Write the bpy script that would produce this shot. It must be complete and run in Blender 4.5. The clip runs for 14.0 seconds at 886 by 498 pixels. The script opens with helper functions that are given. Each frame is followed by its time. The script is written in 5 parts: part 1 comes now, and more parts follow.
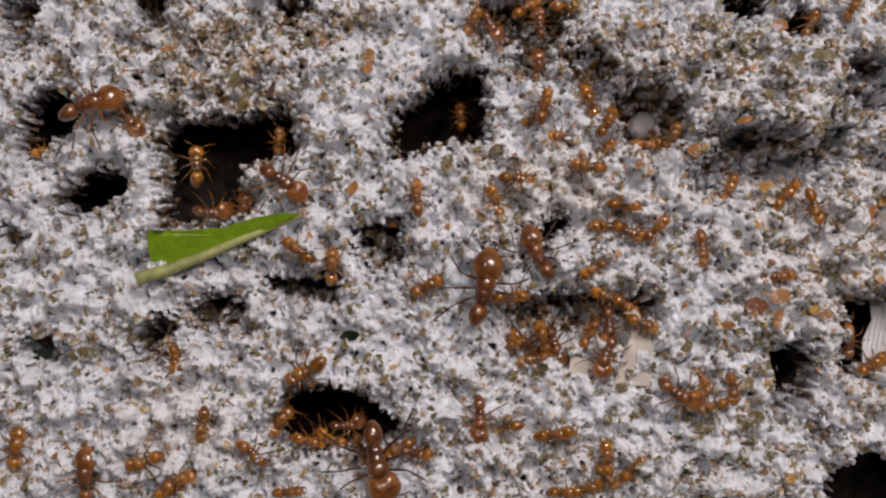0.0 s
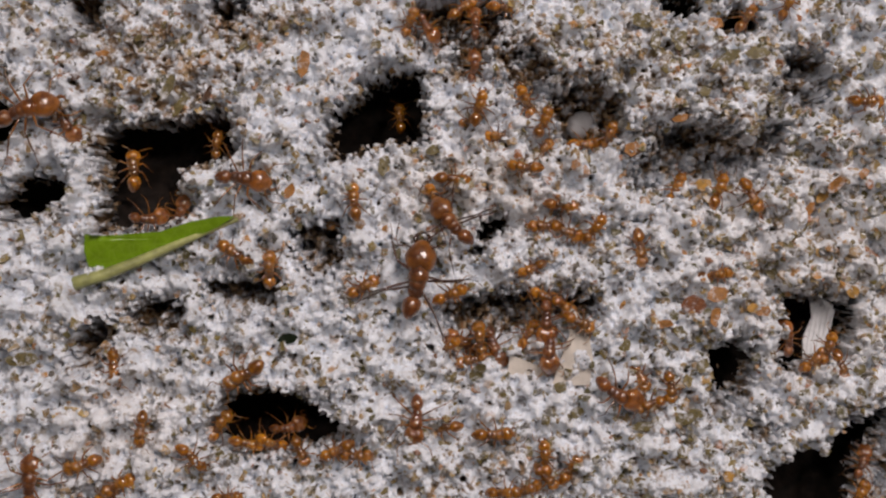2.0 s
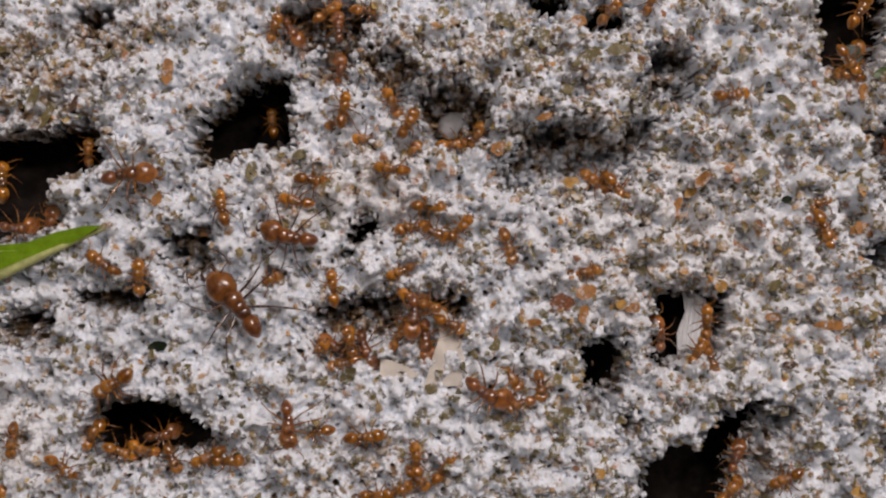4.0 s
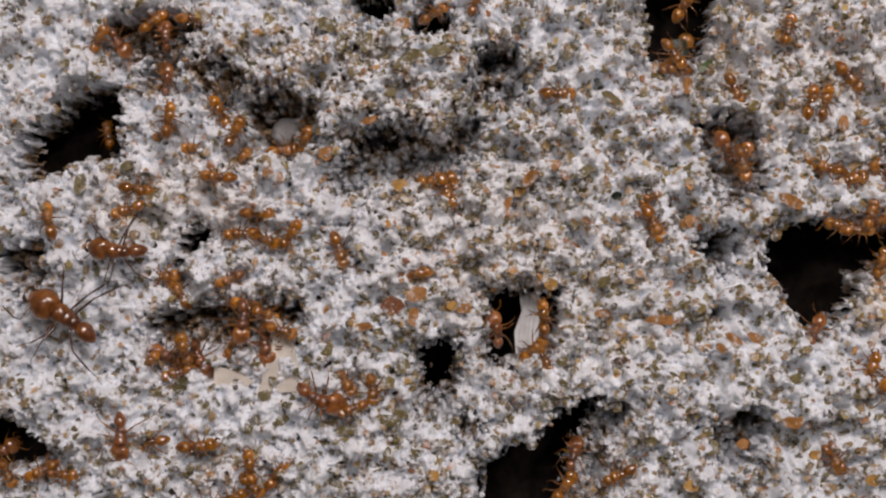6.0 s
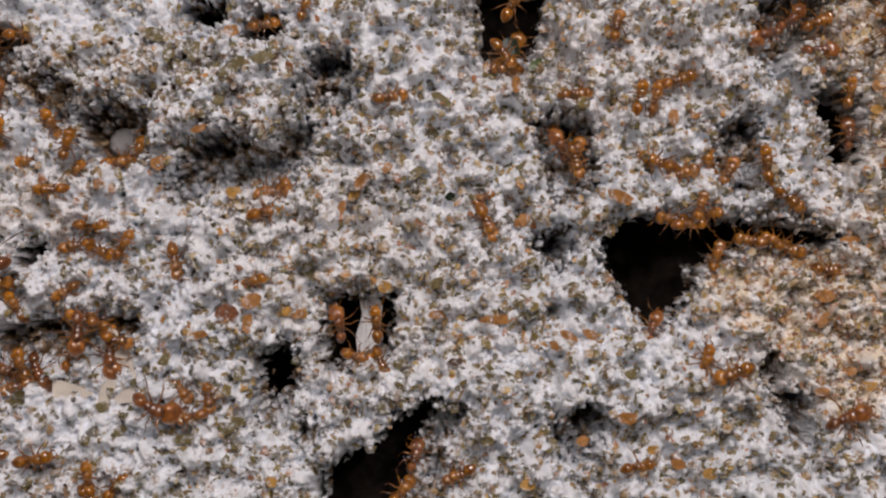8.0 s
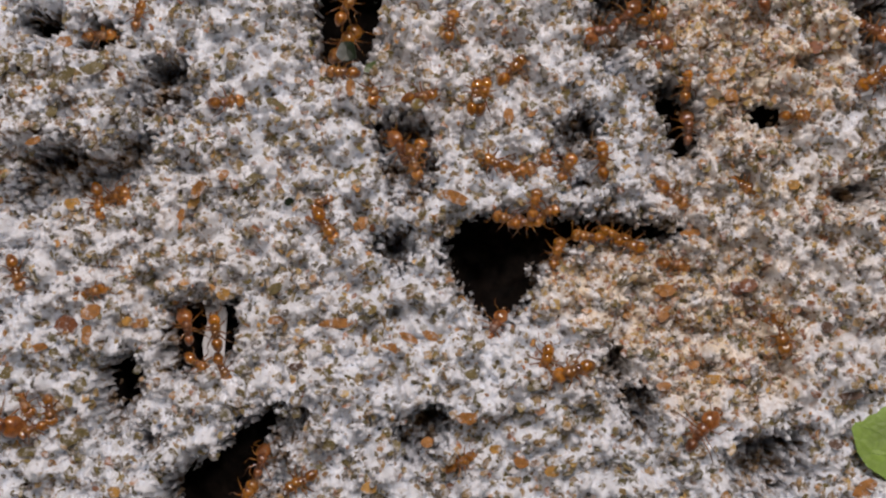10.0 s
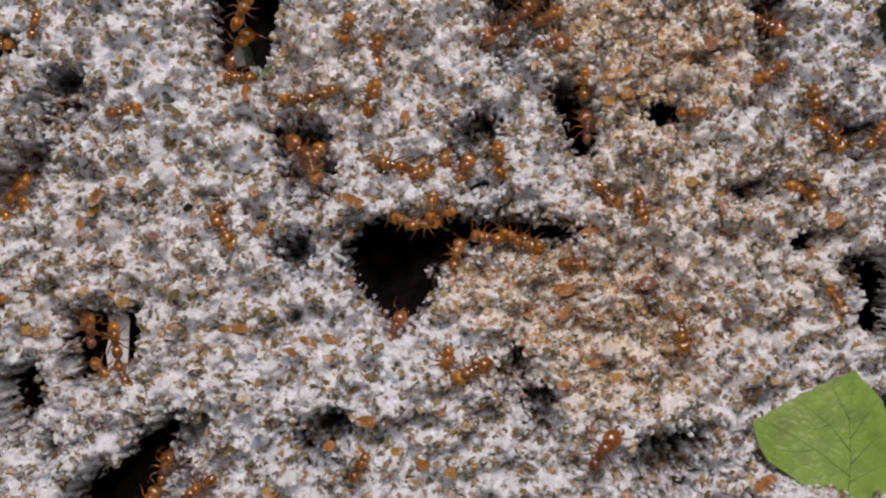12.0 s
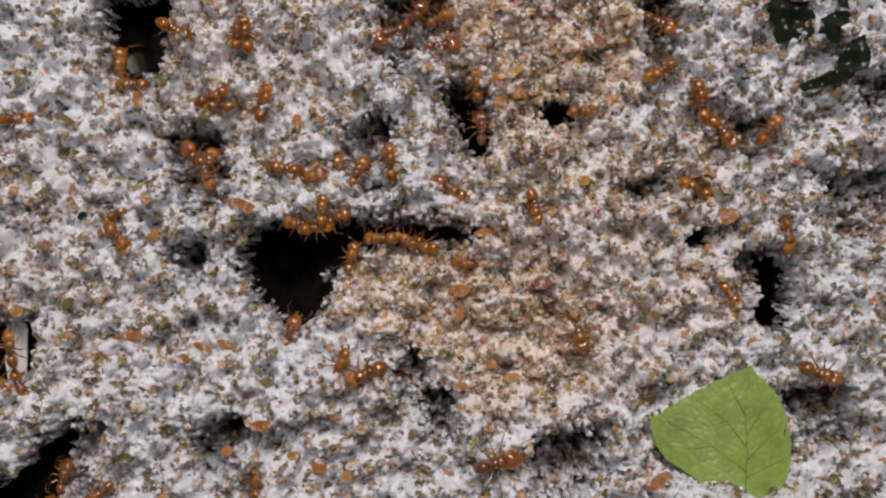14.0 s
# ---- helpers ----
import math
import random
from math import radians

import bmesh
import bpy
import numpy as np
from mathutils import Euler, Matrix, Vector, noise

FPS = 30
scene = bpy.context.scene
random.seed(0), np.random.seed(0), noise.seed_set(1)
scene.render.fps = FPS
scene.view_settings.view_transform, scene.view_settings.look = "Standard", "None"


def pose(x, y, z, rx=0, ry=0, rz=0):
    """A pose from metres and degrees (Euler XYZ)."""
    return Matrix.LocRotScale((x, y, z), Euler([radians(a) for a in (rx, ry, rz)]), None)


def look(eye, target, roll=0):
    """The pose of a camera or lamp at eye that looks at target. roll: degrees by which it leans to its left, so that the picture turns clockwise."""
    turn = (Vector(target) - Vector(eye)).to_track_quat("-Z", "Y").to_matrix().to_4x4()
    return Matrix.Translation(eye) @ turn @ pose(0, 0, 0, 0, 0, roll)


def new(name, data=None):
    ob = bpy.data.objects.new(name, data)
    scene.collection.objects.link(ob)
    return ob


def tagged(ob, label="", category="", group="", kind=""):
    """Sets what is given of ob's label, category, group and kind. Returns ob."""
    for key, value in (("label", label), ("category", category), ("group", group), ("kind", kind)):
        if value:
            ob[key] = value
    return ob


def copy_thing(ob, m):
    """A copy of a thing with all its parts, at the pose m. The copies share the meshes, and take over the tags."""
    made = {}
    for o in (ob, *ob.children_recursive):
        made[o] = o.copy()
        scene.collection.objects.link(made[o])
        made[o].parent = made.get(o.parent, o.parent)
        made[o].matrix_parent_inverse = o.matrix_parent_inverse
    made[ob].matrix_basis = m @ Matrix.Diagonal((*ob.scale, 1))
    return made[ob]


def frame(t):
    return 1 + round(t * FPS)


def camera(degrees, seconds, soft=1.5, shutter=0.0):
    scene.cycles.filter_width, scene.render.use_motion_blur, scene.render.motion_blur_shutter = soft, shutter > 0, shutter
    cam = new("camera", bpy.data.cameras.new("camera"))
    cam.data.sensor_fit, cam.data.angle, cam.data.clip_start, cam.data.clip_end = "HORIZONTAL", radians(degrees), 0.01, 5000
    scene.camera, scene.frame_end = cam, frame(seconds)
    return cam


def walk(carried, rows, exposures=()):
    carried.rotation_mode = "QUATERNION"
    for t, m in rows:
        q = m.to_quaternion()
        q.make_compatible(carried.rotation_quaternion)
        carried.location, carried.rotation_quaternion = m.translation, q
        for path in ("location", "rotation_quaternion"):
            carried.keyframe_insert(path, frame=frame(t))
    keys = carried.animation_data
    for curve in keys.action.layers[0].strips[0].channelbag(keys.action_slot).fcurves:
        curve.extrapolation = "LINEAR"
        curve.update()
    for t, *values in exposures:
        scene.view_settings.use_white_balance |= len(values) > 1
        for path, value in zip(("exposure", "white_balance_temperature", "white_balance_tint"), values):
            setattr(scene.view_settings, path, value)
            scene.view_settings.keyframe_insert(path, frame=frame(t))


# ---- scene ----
cam = camera(30.0, 14.0, soft=2.3)
# seconds, x and y in millimetres, lean to the right in degrees; the camera slides level over the garden and looks straight down
EYE = 0.0933
ROWS = [
    (0.0, 0.000, 0.000, 0.00),
    (0.5, 0.204, -0.000, 0.00),
    (1.0, 0.916, 0.008, 0.14),
    (1.5, 2.120, 0.027, 0.35),
    (2.0, 3.524, 0.060, 0.63),
    (4.5, 13.300, 0.004, 2.43),
    (5.0, 15.835, -0.061, 2.90),
    (5.5, 18.251, -0.142, 3.36),
    (6.0, 20.493, -0.229, 3.78),
    (6.5, 22.761, -0.335, 4.19),
    (7.0, 24.959, -0.460, 4.58),
    (7.5, 27.312, -0.612, 5.04),
    (8.0, 29.810, -0.781, 5.49),
    (8.5, 32.218, -0.971, 5.91),
    (11.0, 42.086, -1.949, 7.76),
    (11.5, 43.262, -2.076, 7.98),
    (12.0, 44.472, -2.235, 8.19),
    (12.5, 45.799, -2.396, 8.43),
    (13.0, 47.278, -2.581, 8.73),
    (13.5, 48.870, -2.804, 9.02),
    (14.0, 50.378, -3.001, 9.24),
]
walk(cam, [(t, pose(x / 1000, y / 1000, EYE, 0, 0, -lean)) for t, x, y, lean in ROWS])

# ---- light ----
MM = 0.001
world = bpy.data.worlds.new("world")
scene.world = world
world.use_nodes = True
world.node_tree.nodes["Background"].inputs[0].default_value = (0.8, 0.9, 1.0, 1)
world.node_tree.nodes["Background"].inputs[1].default_value = 0.01


def panel(name, eye, target, size, power, colour):
    lamp = bpy.data.lights.new(name, "AREA")
    lamp.shape, lamp.size, lamp.size_y, lamp.energy, lamp.color = "ELLIPSE", size[0], size[1], power, colour
    ob = new(name, lamp)
    ob.matrix_world = look(eye, target)
    return ob


panel("led_panel", (0.08, 0.155, 0.24), (0.05, -0.01, 0), (0.155, 0.08), 0.56, (1.0, 0.875, 0.845))
panel("led_spot", (-0.07, 0.10, 0.36), (0.02, 0, 0), (0.03, 0.03), 0.16, (1.0, 0.875, 0.845))
panel("led_spot", (0.13, 0.10, 0.36), (0.03, 0, 0), (0.03, 0.03), 0.16, (1.0, 0.875, 0.845))


# ---- materials ----
def material(name, rough=0.6, metal=0.0):
    m = bpy.data.materials.new(name)
    m.use_nodes = True
    t = m.node_tree
    b = t.nodes["Principled BSDF"]
    b.inputs["Roughness"].default_value, b.inputs["Metallic"].default_value = rough, metal
    return m, t, b


def node(t, kind, **values):
    n = t.nodes.new(kind)
    for k, v in values.items():
        n.inputs[k.replace("_", " ")].default_value = v
    return n


def ramp(t, source, stops, smooth=True):
    n = t.nodes.new("ShaderNodeValToRGB")
    n.color_ramp.interpolation = "LINEAR" if smooth else "CONSTANT"
    e = n.color_ramp.elements
    while len(e) < len(stops):
        e.new(0.5)
    for s, (p, c) in zip(e, stops):
        s.position = p
        s.color = (*c, 1) if len(c) == 3 else c
    t.links.new(source, n.inputs[0])
    return n.outputs[0]


def mix(t, fac, a, b, how="MIX"):
    n = t.nodes.new("ShaderNodeMix")
    n.data_type, n.blend_type = "RGBA", how
    for sock, v in ((n.inputs[0], fac), (n.inputs[6], a), (n.inputs[7], b)):
        if isinstance(v, (int, float)):
            sock.default_value = v
        elif isinstance(v, tuple):
            sock.default_value = (*v, 1)
        else:
            t.links.new(v, sock)
    return n.outputs[2]


def bump(t, b, height, strength, distance):
    n = node(t, "ShaderNodeBump", Strength=strength, Distance=distance)
    t.links.new(height, n.inputs["Height"])
    t.links.new(n.outputs[0], b.inputs["Normal"])
    return n


def noise_tex(t, co, scale, detail=3.0, rough=0.6):
    n = node(t, "ShaderNodeTexNoise", Scale=scale, Detail=detail, Roughness=rough)
    t.links.new(co, n.inputs["Vector"])
    return n.outputs[0]


def voronoi(t, co, scale, feature="F1"):
    n = t.nodes.new("ShaderNodeTexVoronoi")
    n.feature = feature
    n.inputs["Scale"].default_value = scale
    t.links.new(co, n.inputs["Vector"])
    return n


def plan(t):
    return t.nodes.new("ShaderNodeNewGeometry").outputs["Position"]


def crumbs(t, co, scale, share, hues, low, high):
    """Angular crumbs of chewed leaf that show through the threads: their mask, and their colours."""
    v = voronoi(t, co, scale)
    v.distance = "MINKOWSKI"
    v.inputs["Exponent"].default_value = 4.0
    shape = ramp(t, v.outputs["Distance"], [(low, (1, 1, 1)), (high, (0, 0, 0))])
    sep = t.nodes.new("ShaderNodeSeparateColor")
    t.links.new(v.outputs["Color"], sep.inputs[0])
    some = ramp(t, sep.outputs[0], [(0.0, (0.95, 0.95, 0.95)), (share * 0.4, (0.7, 0.7, 0.7)), (share * 0.7, (0.45, 0.45, 0.45)), (share, (0, 0, 0))], False)
    hue = ramp(t, sep.outputs[1], [(k / len(hues), c) for k, c in enumerate(hues)], False)
    return mix(t, 1.0, shape, some, "MULTIPLY"), hue


def fungus_material():
    m, t, b = material("fungus", 0.9)
    co = plan(t)
    wobble = t.nodes.new("ShaderNodeVectorMath")
    wobble.operation = "MULTIPLY_ADD"
    wn = node(t, "ShaderNodeTexNoise", Scale=2600.0, Detail=3.0)
    t.links.new(co, wn.inputs["Vector"])
    t.links.new(wn.outputs[1], wobble.inputs[0])
    wobble.inputs[1].default_value = (0.0004, 0.0004, 0.0004)
    t.links.new(co, wobble.inputs[2])
    cw = wobble.outputs[0]
    warm = t.nodes.new("ShaderNodeAttribute")
    warm.attribute_name = "warm"
    cover_shade = t.nodes.new("ShaderNodeAttribute")
    cover_shade.attribute_name = "cover_shade"
    # white mycelium over a darker chewed-leaf base
    fine = noise_tex(t, co, 4200, 4, 0.7)
    mid = noise_tex(t, co, 900, 3, 0.6)
    fine2 = noise_tex(t, co, 1500, 4, 0.7)
    white = ramp(t, fine, [(0.26, (0.62, 0.63, 0.66)), (0.44, (0.81, 0.855, 0.925)), (0.62, (0.86, 0.905, 0.965))])
    cream = ramp(t, fine, [(0.28, (0.56, 0.36, 0.19)), (0.44, (0.88, 0.755, 0.58)), (0.62, (0.93, 0.87, 0.77))])
    col = mix(t, warm.outputs["Fac"], white, cream)
    # thinner threads: grey, and a little of the leaf's brown
    veil = ramp(t, fine2, [(0.33, (0.34, 0.34, 0.34)), (0.48, (0, 0, 0))])
    col = mix(t, veil, col, mix(t, mid, (0.50, 0.46, 0.42), (0.36, 0.27, 0.17)))
    speck = t.nodes.new("ShaderNodeAttribute")
    speck.attribute_name = "speck"
    small, small_hue = crumbs(t, cw, 2500, 0.40, [(0.20, 0.18, 0.16), (0.28, 0.19, 0.09), (0.15, 0.14, 0.14), (0.40, 0.26, 0.12), (0.25, 0.18, 0.09)], 0.20, 0.36)
    col = mix(t, mix(t, 1.0, small, speck.outputs["Color"], "MULTIPLY"), col, small_hue)
    large, large_hue = crumbs(t, cw, 1150, 0.44, [(0.21, 0.165, 0.055), (0.29, 0.215, 0.085), (0.16, 0.137, 0.065), (0.42, 0.23, 0.07), (0.13, 0.128, 0.122), (0.25, 0.18, 0.075)], 0.20, 0.37)
    amber = mix(t, mid, (0.66, 0.31, 0.09), (0.48, 0.22, 0.06))
    large_hue = mix(t, mix(t, 0.9, (0, 0, 0), warm.outputs["Color"]), large_hue, amber)
    col = mix(t, mix(t, 1.0, large, speck.outputs["Color"], "MULTIPLY"), col, large_hue)
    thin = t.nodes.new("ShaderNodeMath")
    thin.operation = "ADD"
    t.links.new(cover_shade.outputs["Fac"], thin.inputs[0])
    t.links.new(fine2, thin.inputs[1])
    # the leaf base shows where threads are thin; in hollows and creases it paints shade
    gaps_shade = ramp(t, thin.outputs[0], [(0.36, (1, 1, 1)), (0.60, (0, 0, 0))])
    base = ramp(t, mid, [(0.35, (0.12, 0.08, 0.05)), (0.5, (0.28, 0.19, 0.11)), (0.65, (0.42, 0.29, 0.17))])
    col = mix(t, gaps_shade, col, base)
    t.links.new(col, b.inputs["Base Color"])
    h = mix(t, 0.5, fine, fine2)
    bump(t, b, h, 0.6, 0.00014)
    b.inputs["Subsurface Weight"].default_value = 0.65
    b.inputs["Subsurface Radius"].default_value = (1.0, 0.95, 0.9)
    b.inputs["Subsurface Scale"].default_value = 0.0007
    b.inputs["Specular IOR Level"].default_value = 0.12
    return m


def flake_material(name, tones, bare=0.46):
    m, t, b = material(name, 0.6)
    g = t.nodes.new("ShaderNodeNewGeometry")
    col = ramp(t, g.outputs["Random Per Island"], [(i / len(tones), c) for i, c in enumerate(tones)], False)
    n = noise_tex(t, g.outputs["Position"], 3000, 3, 0.6)
    dark = ramp(t, n, [(0.3, (0.5, 0.5, 0.5)), (0.6, (1.1, 1.1, 1.1))])
    col = mix(t, 1.0, col, dark, "MULTIPLY")
    fuzz = ramp(t, noise_tex(t, g.outputs["Position"], 2600, 4, 0.7), [(bare, (0, 0, 0)), (bare + 0.18, (1, 1, 1))])
    col = mix(t, fuzz, col, (0.66, 0.67, 0.70))
    t.links.new(col, b.inputs["Base Color"])
    bump(t, b, n, 0.6, 0.0001)
    return m


def chitin(name, colour, dark, rough=0.28, grain=0.5):
    m, t, b = material(name, rough)
    o = t.nodes.new("ShaderNodeObjectInfo")
    tc = t.nodes.new("ShaderNodeTexCoord").outputs["Object"]
    n = noise_tex(t, tc, 2.2, 4, 0.6)
    f = ramp(t, n, [(0.40, (0, 0, 0)), (0.64, (1, 1, 1))])
    col = mix(t, f, dark, colour)
    hs = node(t, "ShaderNodeHueSaturation")
    mr = node(t, "ShaderNodeMapRange", To_Min=0.7, To_Max=1.25)
    t.links.new(o.outputs["Random"], mr.inputs["Value"])
    t.links.new(mr.outputs[0], hs.inputs["Value"])
    t.links.new(col, hs.inputs["Color"])
    t.links.new(hs.outputs[0], b.inputs["Base Color"])
    b.inputs["Subsurface Weight"].default_value = 0.2
    b.inputs["Subsurface Radius"].default_value = (1.0, 0.6, 0.2)
    b.inputs["Subsurface Scale"].default_value = 0.0004
    b.inputs["Coat Weight"].default_value = 1.0
    b.inputs["Coat IOR"].default_value = 1.75
    b.inputs["Coat Roughness"].default_value = 0.14 if grain > 0.6 else 0.06
    b.inputs["Specular IOR Level"].default_value = 0.3
    bump(t, b, noise_tex(t, tc, 13, 3, 0.6), grain, 0.00012)
    return m


def plain(name, colour, rough, vary=0.25, scale=400):
    m, t, b = material(name, rough)
    n = noise_tex(t, plan(t), scale, 4, 0.6)
    lo, hi = tuple(c * (1 - vary) for c in colour), tuple(min(1, c * (1 + vary)) for c in colour)
    t.links.new(ramp(t, n, [(0.3, lo), (0.7, hi)]), b.inputs["Base Color"])
    bump(t, b, n, 0.3, 0.0002)
    return m


FUNGUS = fungus_material()
OLIVE = flake_material("chewed_leaf", [(0.16, 0.125, 0.03), (0.24, 0.18, 0.055), (0.12, 0.105, 0.04), (0.29, 0.205, 0.08), (0.17, 0.15, 0.12), (0.33, 0.22, 0.10), (0.19, 0.15, 0.055), (0.13, 0.12, 0.095), (0.25, 0.17, 0.075)], 0.48)
AMBER = flake_material("orange_leaf", [(0.48, 0.24, 0.06), (0.36, 0.20, 0.07), (0.50, 0.31, 0.10), (0.34, 0.14, 0.05), (0.52, 0.36, 0.12), (0.42, 0.22, 0.10)])
ORANGE = chitin("orange_chitin", (0.54, 0.215, 0.007), (0.16, 0.052, 0.003), 0.3, 0.35)
ORANGE_BACK = chitin("orange_back_chitin", (0.48, 0.19, 0.007), (0.12, 0.040, 0.003), 0.3, 0.7)
RUSSET = chitin("russet_chitin", (0.38, 0.135, 0.018), (0.13, 0.038, 0.008), 0.3, 0.7)
RUSSET_BACK = chitin("russet_back_chitin", (0.30, 0.10, 0.014), (0.08, 0.024, 0.006), 0.3, 0.7)
LIMB = chitin("limb_chitin", (0.32, 0.125, 0.012), (0.13, 0.045, 0.007), 0.35)
DARK_LIMB = chitin("dark_limb_chitin", (0.09, 0.034, 0.014), (0.03, 0.013, 0.006), 0.35)
# near-black colour that puts the shade of the deep holes into the paint
HOLLOW_SHADE = plain("hollow_shade", (0.013, 0.0075, 0.0045), 0.9, 0.8, 1500)
WALL = plain("grey_wall", (0.25, 0.25, 0.25), 0.8, 0.1, 30)


def leaf_material(name, colour, vein, rough=0.4, gloss=0.5):
    m, t, b = material(name, rough)
    co = plan(t)
    n = noise_tex(t, co, 700, 5, 0.65)
    col = ramp(t, n, [(0.3, tuple(c * 0.72 for c in colour)), (0.7, tuple(min(1, c * 1.2) for c in colour))])
    v = voronoi(t, co, 1900, "DISTANCE_TO_EDGE")
    net = ramp(t, v.outputs["Distance"], [(0.02, (1, 1, 1)), (0.07, (0, 0, 0))])
    half = mix(t, 0.3, (0, 0, 0), net)
    col = mix(t, half, col, vein)
    t.links.new(col, b.inputs["Base Color"])
    b.inputs["Specular IOR Level"].default_value = gloss
    bump(t, b, mix(t, 0.5, v.outputs["Distance"], n), 0.5, 0.00015)
    return m


GREEN = leaf_material("fresh_leaf", (0.235, 0.37, 0.065), (0.13, 0.24, 0.035), 0.36, 0.8)
BRIGHT = leaf_material("bright_leaf", (0.17, 0.30, 0.008), (0.25, 0.38, 0.04), 0.3, 0.6)
VEIN = plain("leaf_vein", (0.10, 0.19, 0.03), 0.4)
RIB = plain("pale_midrib", (0.40, 0.42, 0.16), 0.4, 0.45, 900)
DARKLEAF = leaf_material("dark_wet_leaf", (0.010, 0.019, 0.007), (0.016, 0.024, 0.010), 0.3, 0.5)
FIBRE = plain("white_fibre", (0.78, 0.79, 0.80), 0.45, 0.12, 1500)
PETAL = plain("cream_petal", (0.60, 0.55, 0.48), 0.5, 0.2, 900)
LARVA = plain("pale_larva", (0.50, 0.50, 0.51), 0.6, 0.15, 1200)
TONES = {
    "o": flake_material("orange_scrap", [(0.44, 0.17, 0.03), (0.38, 0.17, 0.04)], 0.53), "a": flake_material("amber_scrap", [(0.50, 0.31, 0.07), (0.46, 0.25, 0.05)], 0.53), "v": flake_material("olive_scrap", [(0.18, 0.135, 0.035), (0.15, 0.12, 0.04)], 0.52),
    "b": flake_material("brown_scrap", [(0.13, 0.075, 0.03), (0.10, 0.05, 0.025)], 0.53), "r": flake_material("russet_scrap", [(0.26, 0.085, 0.025), (0.22, 0.08, 0.03)], 0.53), "G": leaf_material("deep_green_leaf", (0.06, 0.10, 0.02), (0.10, 0.14, 0.04)), "K": DARKLEAF,
}


# ---- the fungus garden ----
def part(name, bm, mat, parent=None, label=""):
    me = bpy.data.meshes.new(name)
    bm.to_mesh(me)
    bm.free()
    for p in me.polygons:
        p.use_smooth = True
    me.materials.append(mat)
    ob = new(name, me)
    ob.parent = parent
    if label:
        ob["label"] = label
    return ob


X0, X1, Y0, Y1, STEP = -29.0, 80.0, -25.0, 18.5, 0.08
NX, NY = int((X1 - X0) / STEP) + 1, int((Y1 - Y0) / STEP) + 1
GX, GY = np.meshgrid(X0 + np.arange(NX) * STEP, Y0 + np.arange(NY) * STEP)
rng = np.random.default_rng(7)


def band(low, high):
    """Seeded noise with waves between low and high millimetres long, spread about 1."""
    f = np.fft.rfft2(rng.standard_normal((NY, NX)))
    ky, kx = np.fft.fftfreq(NY, STEP)[:, None], np.fft.rfftfreq(NX, STEP)[None]
    k = np.hypot(kx, ky)
    f *= np.exp(-(k * low) ** 2 / 2) * (1 - np.exp(-(k * high) ** 2 / 2))
    g = np.fft.irfft2(f, (NY, NX))
    return g / g.std()


def ease(a, lo, hi):
    s = np.clip((a - lo) / (hi - lo), 0, 1)
    return s * s * (3 - 2 * s)


WX, WY = GX + 0.16 * band(0.5, 2.5) + 0.012 * band(0.2, 0.6), GY + 0.16 * band(0.5, 2.5) + 0.012 * band(0.2, 0.6)


def inside(points, pad=2.5):
    """The grid's part round an outline, and how far inside the outline each of its places lies (outside: minus)."""
    p = np.array(points)
    i0, i1 = np.clip([int((p[:, 0].min() - pad - X0) / STEP), int((p[:, 0].max() + pad - X0) / STEP)], 0, NX - 1)
    j0, j1 = np.clip([int((p[:, 1].min() - pad - Y0) / STEP), int((p[:, 1].max() + pad - Y0) / STEP)], 0, NY - 1)
    x, y = WX[j0:j1, i0:i1], WY[j0:j1, i0:i1]
    d, odd = np.full(x.shape, 1e9), np.zeros(x.shape, bool)
    for (ax, ay), (bx, by) in zip(p, np.roll(p, -1, 0)):
        ex, ey = bx - ax, by - ay
        u = np.clip(((x - ax) * ex + (y - ay) * ey) / (ex * ex + ey * ey + 1e-9), 0, 1)
        d = np.minimum(d, np.hypot(x - ax - u * ex, y - ay - u * ey))
        odd ^= ((ay > y) != (by > y)) & (x < ax + (y - ay) * ex / (ey if abs(ey) > 1e-9 else 1e-9))
    return (slice(j0, j1), slice(i0, i1)), np.where(odd, d, -d)


LIFT = np.zeros((NY, NX))
DIG = np.zeros((NY, NX))
OPEN = np.zeros((NY, NX), bool)
WARM = np.zeros((NY, NX))
AGED_SHADED = np.zeros((NY, NX))


def pit(depth, points, edge=0.5):
    """A hole in the garden with steep ragged sides; a deep one opens into the dark hollow underneath."""
    s, d = inside(points)
    d += 0.22 if depth >= 3.5 else 0.4
    inner = d.max()
    if depth >= 3.5:
        depth, edge = 3.8, min(0.32, 0.4 * inner)
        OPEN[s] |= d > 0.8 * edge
    elif depth >= 2.5:
        edge = min(0.4, 0.5 * inner)
    DIG[s] = np.maximum(DIG[s], depth * ease(d, -0.22, edge))
    DIG[s] = np.maximum(DIG[s], min(0.7, 0.3 * depth) * ease(d, -0.8, 0.2))


def recess(depth, points, edge=0.8):
    """A hollow under a steep brow on its far side, whose floor climbs out towards the near side."""
    s, d = inside(points, 3)
    d += 0.25
    near = np.clip((max(p[1] for p in points) - WY[s]) / (max(p[1] for p in points) - min(p[1] for p in points)), 0, 1)
    DIG[s] = np.maximum(DIG[s], min(4.6, 1.8 * depth ** 1.5) * ease(d, -0.3, 0.3 + edge * near) * (1 - 0.45 * near))


def swell(height, points, edge=1.5):
    """A raised or (minus) sunken stretch with soft sides."""
    s, d = inside(points, 3.5)
    LIFT[s] += height * ease(d, -edge, edge)


def tint(amount, points, edge=3.0):
    """A stretch of younger, cream-coloured substrate."""
    s, d = inside(points, 6)
    WARM[s] = np.maximum(WARM[s], amount * ease(d, -edge, edge))


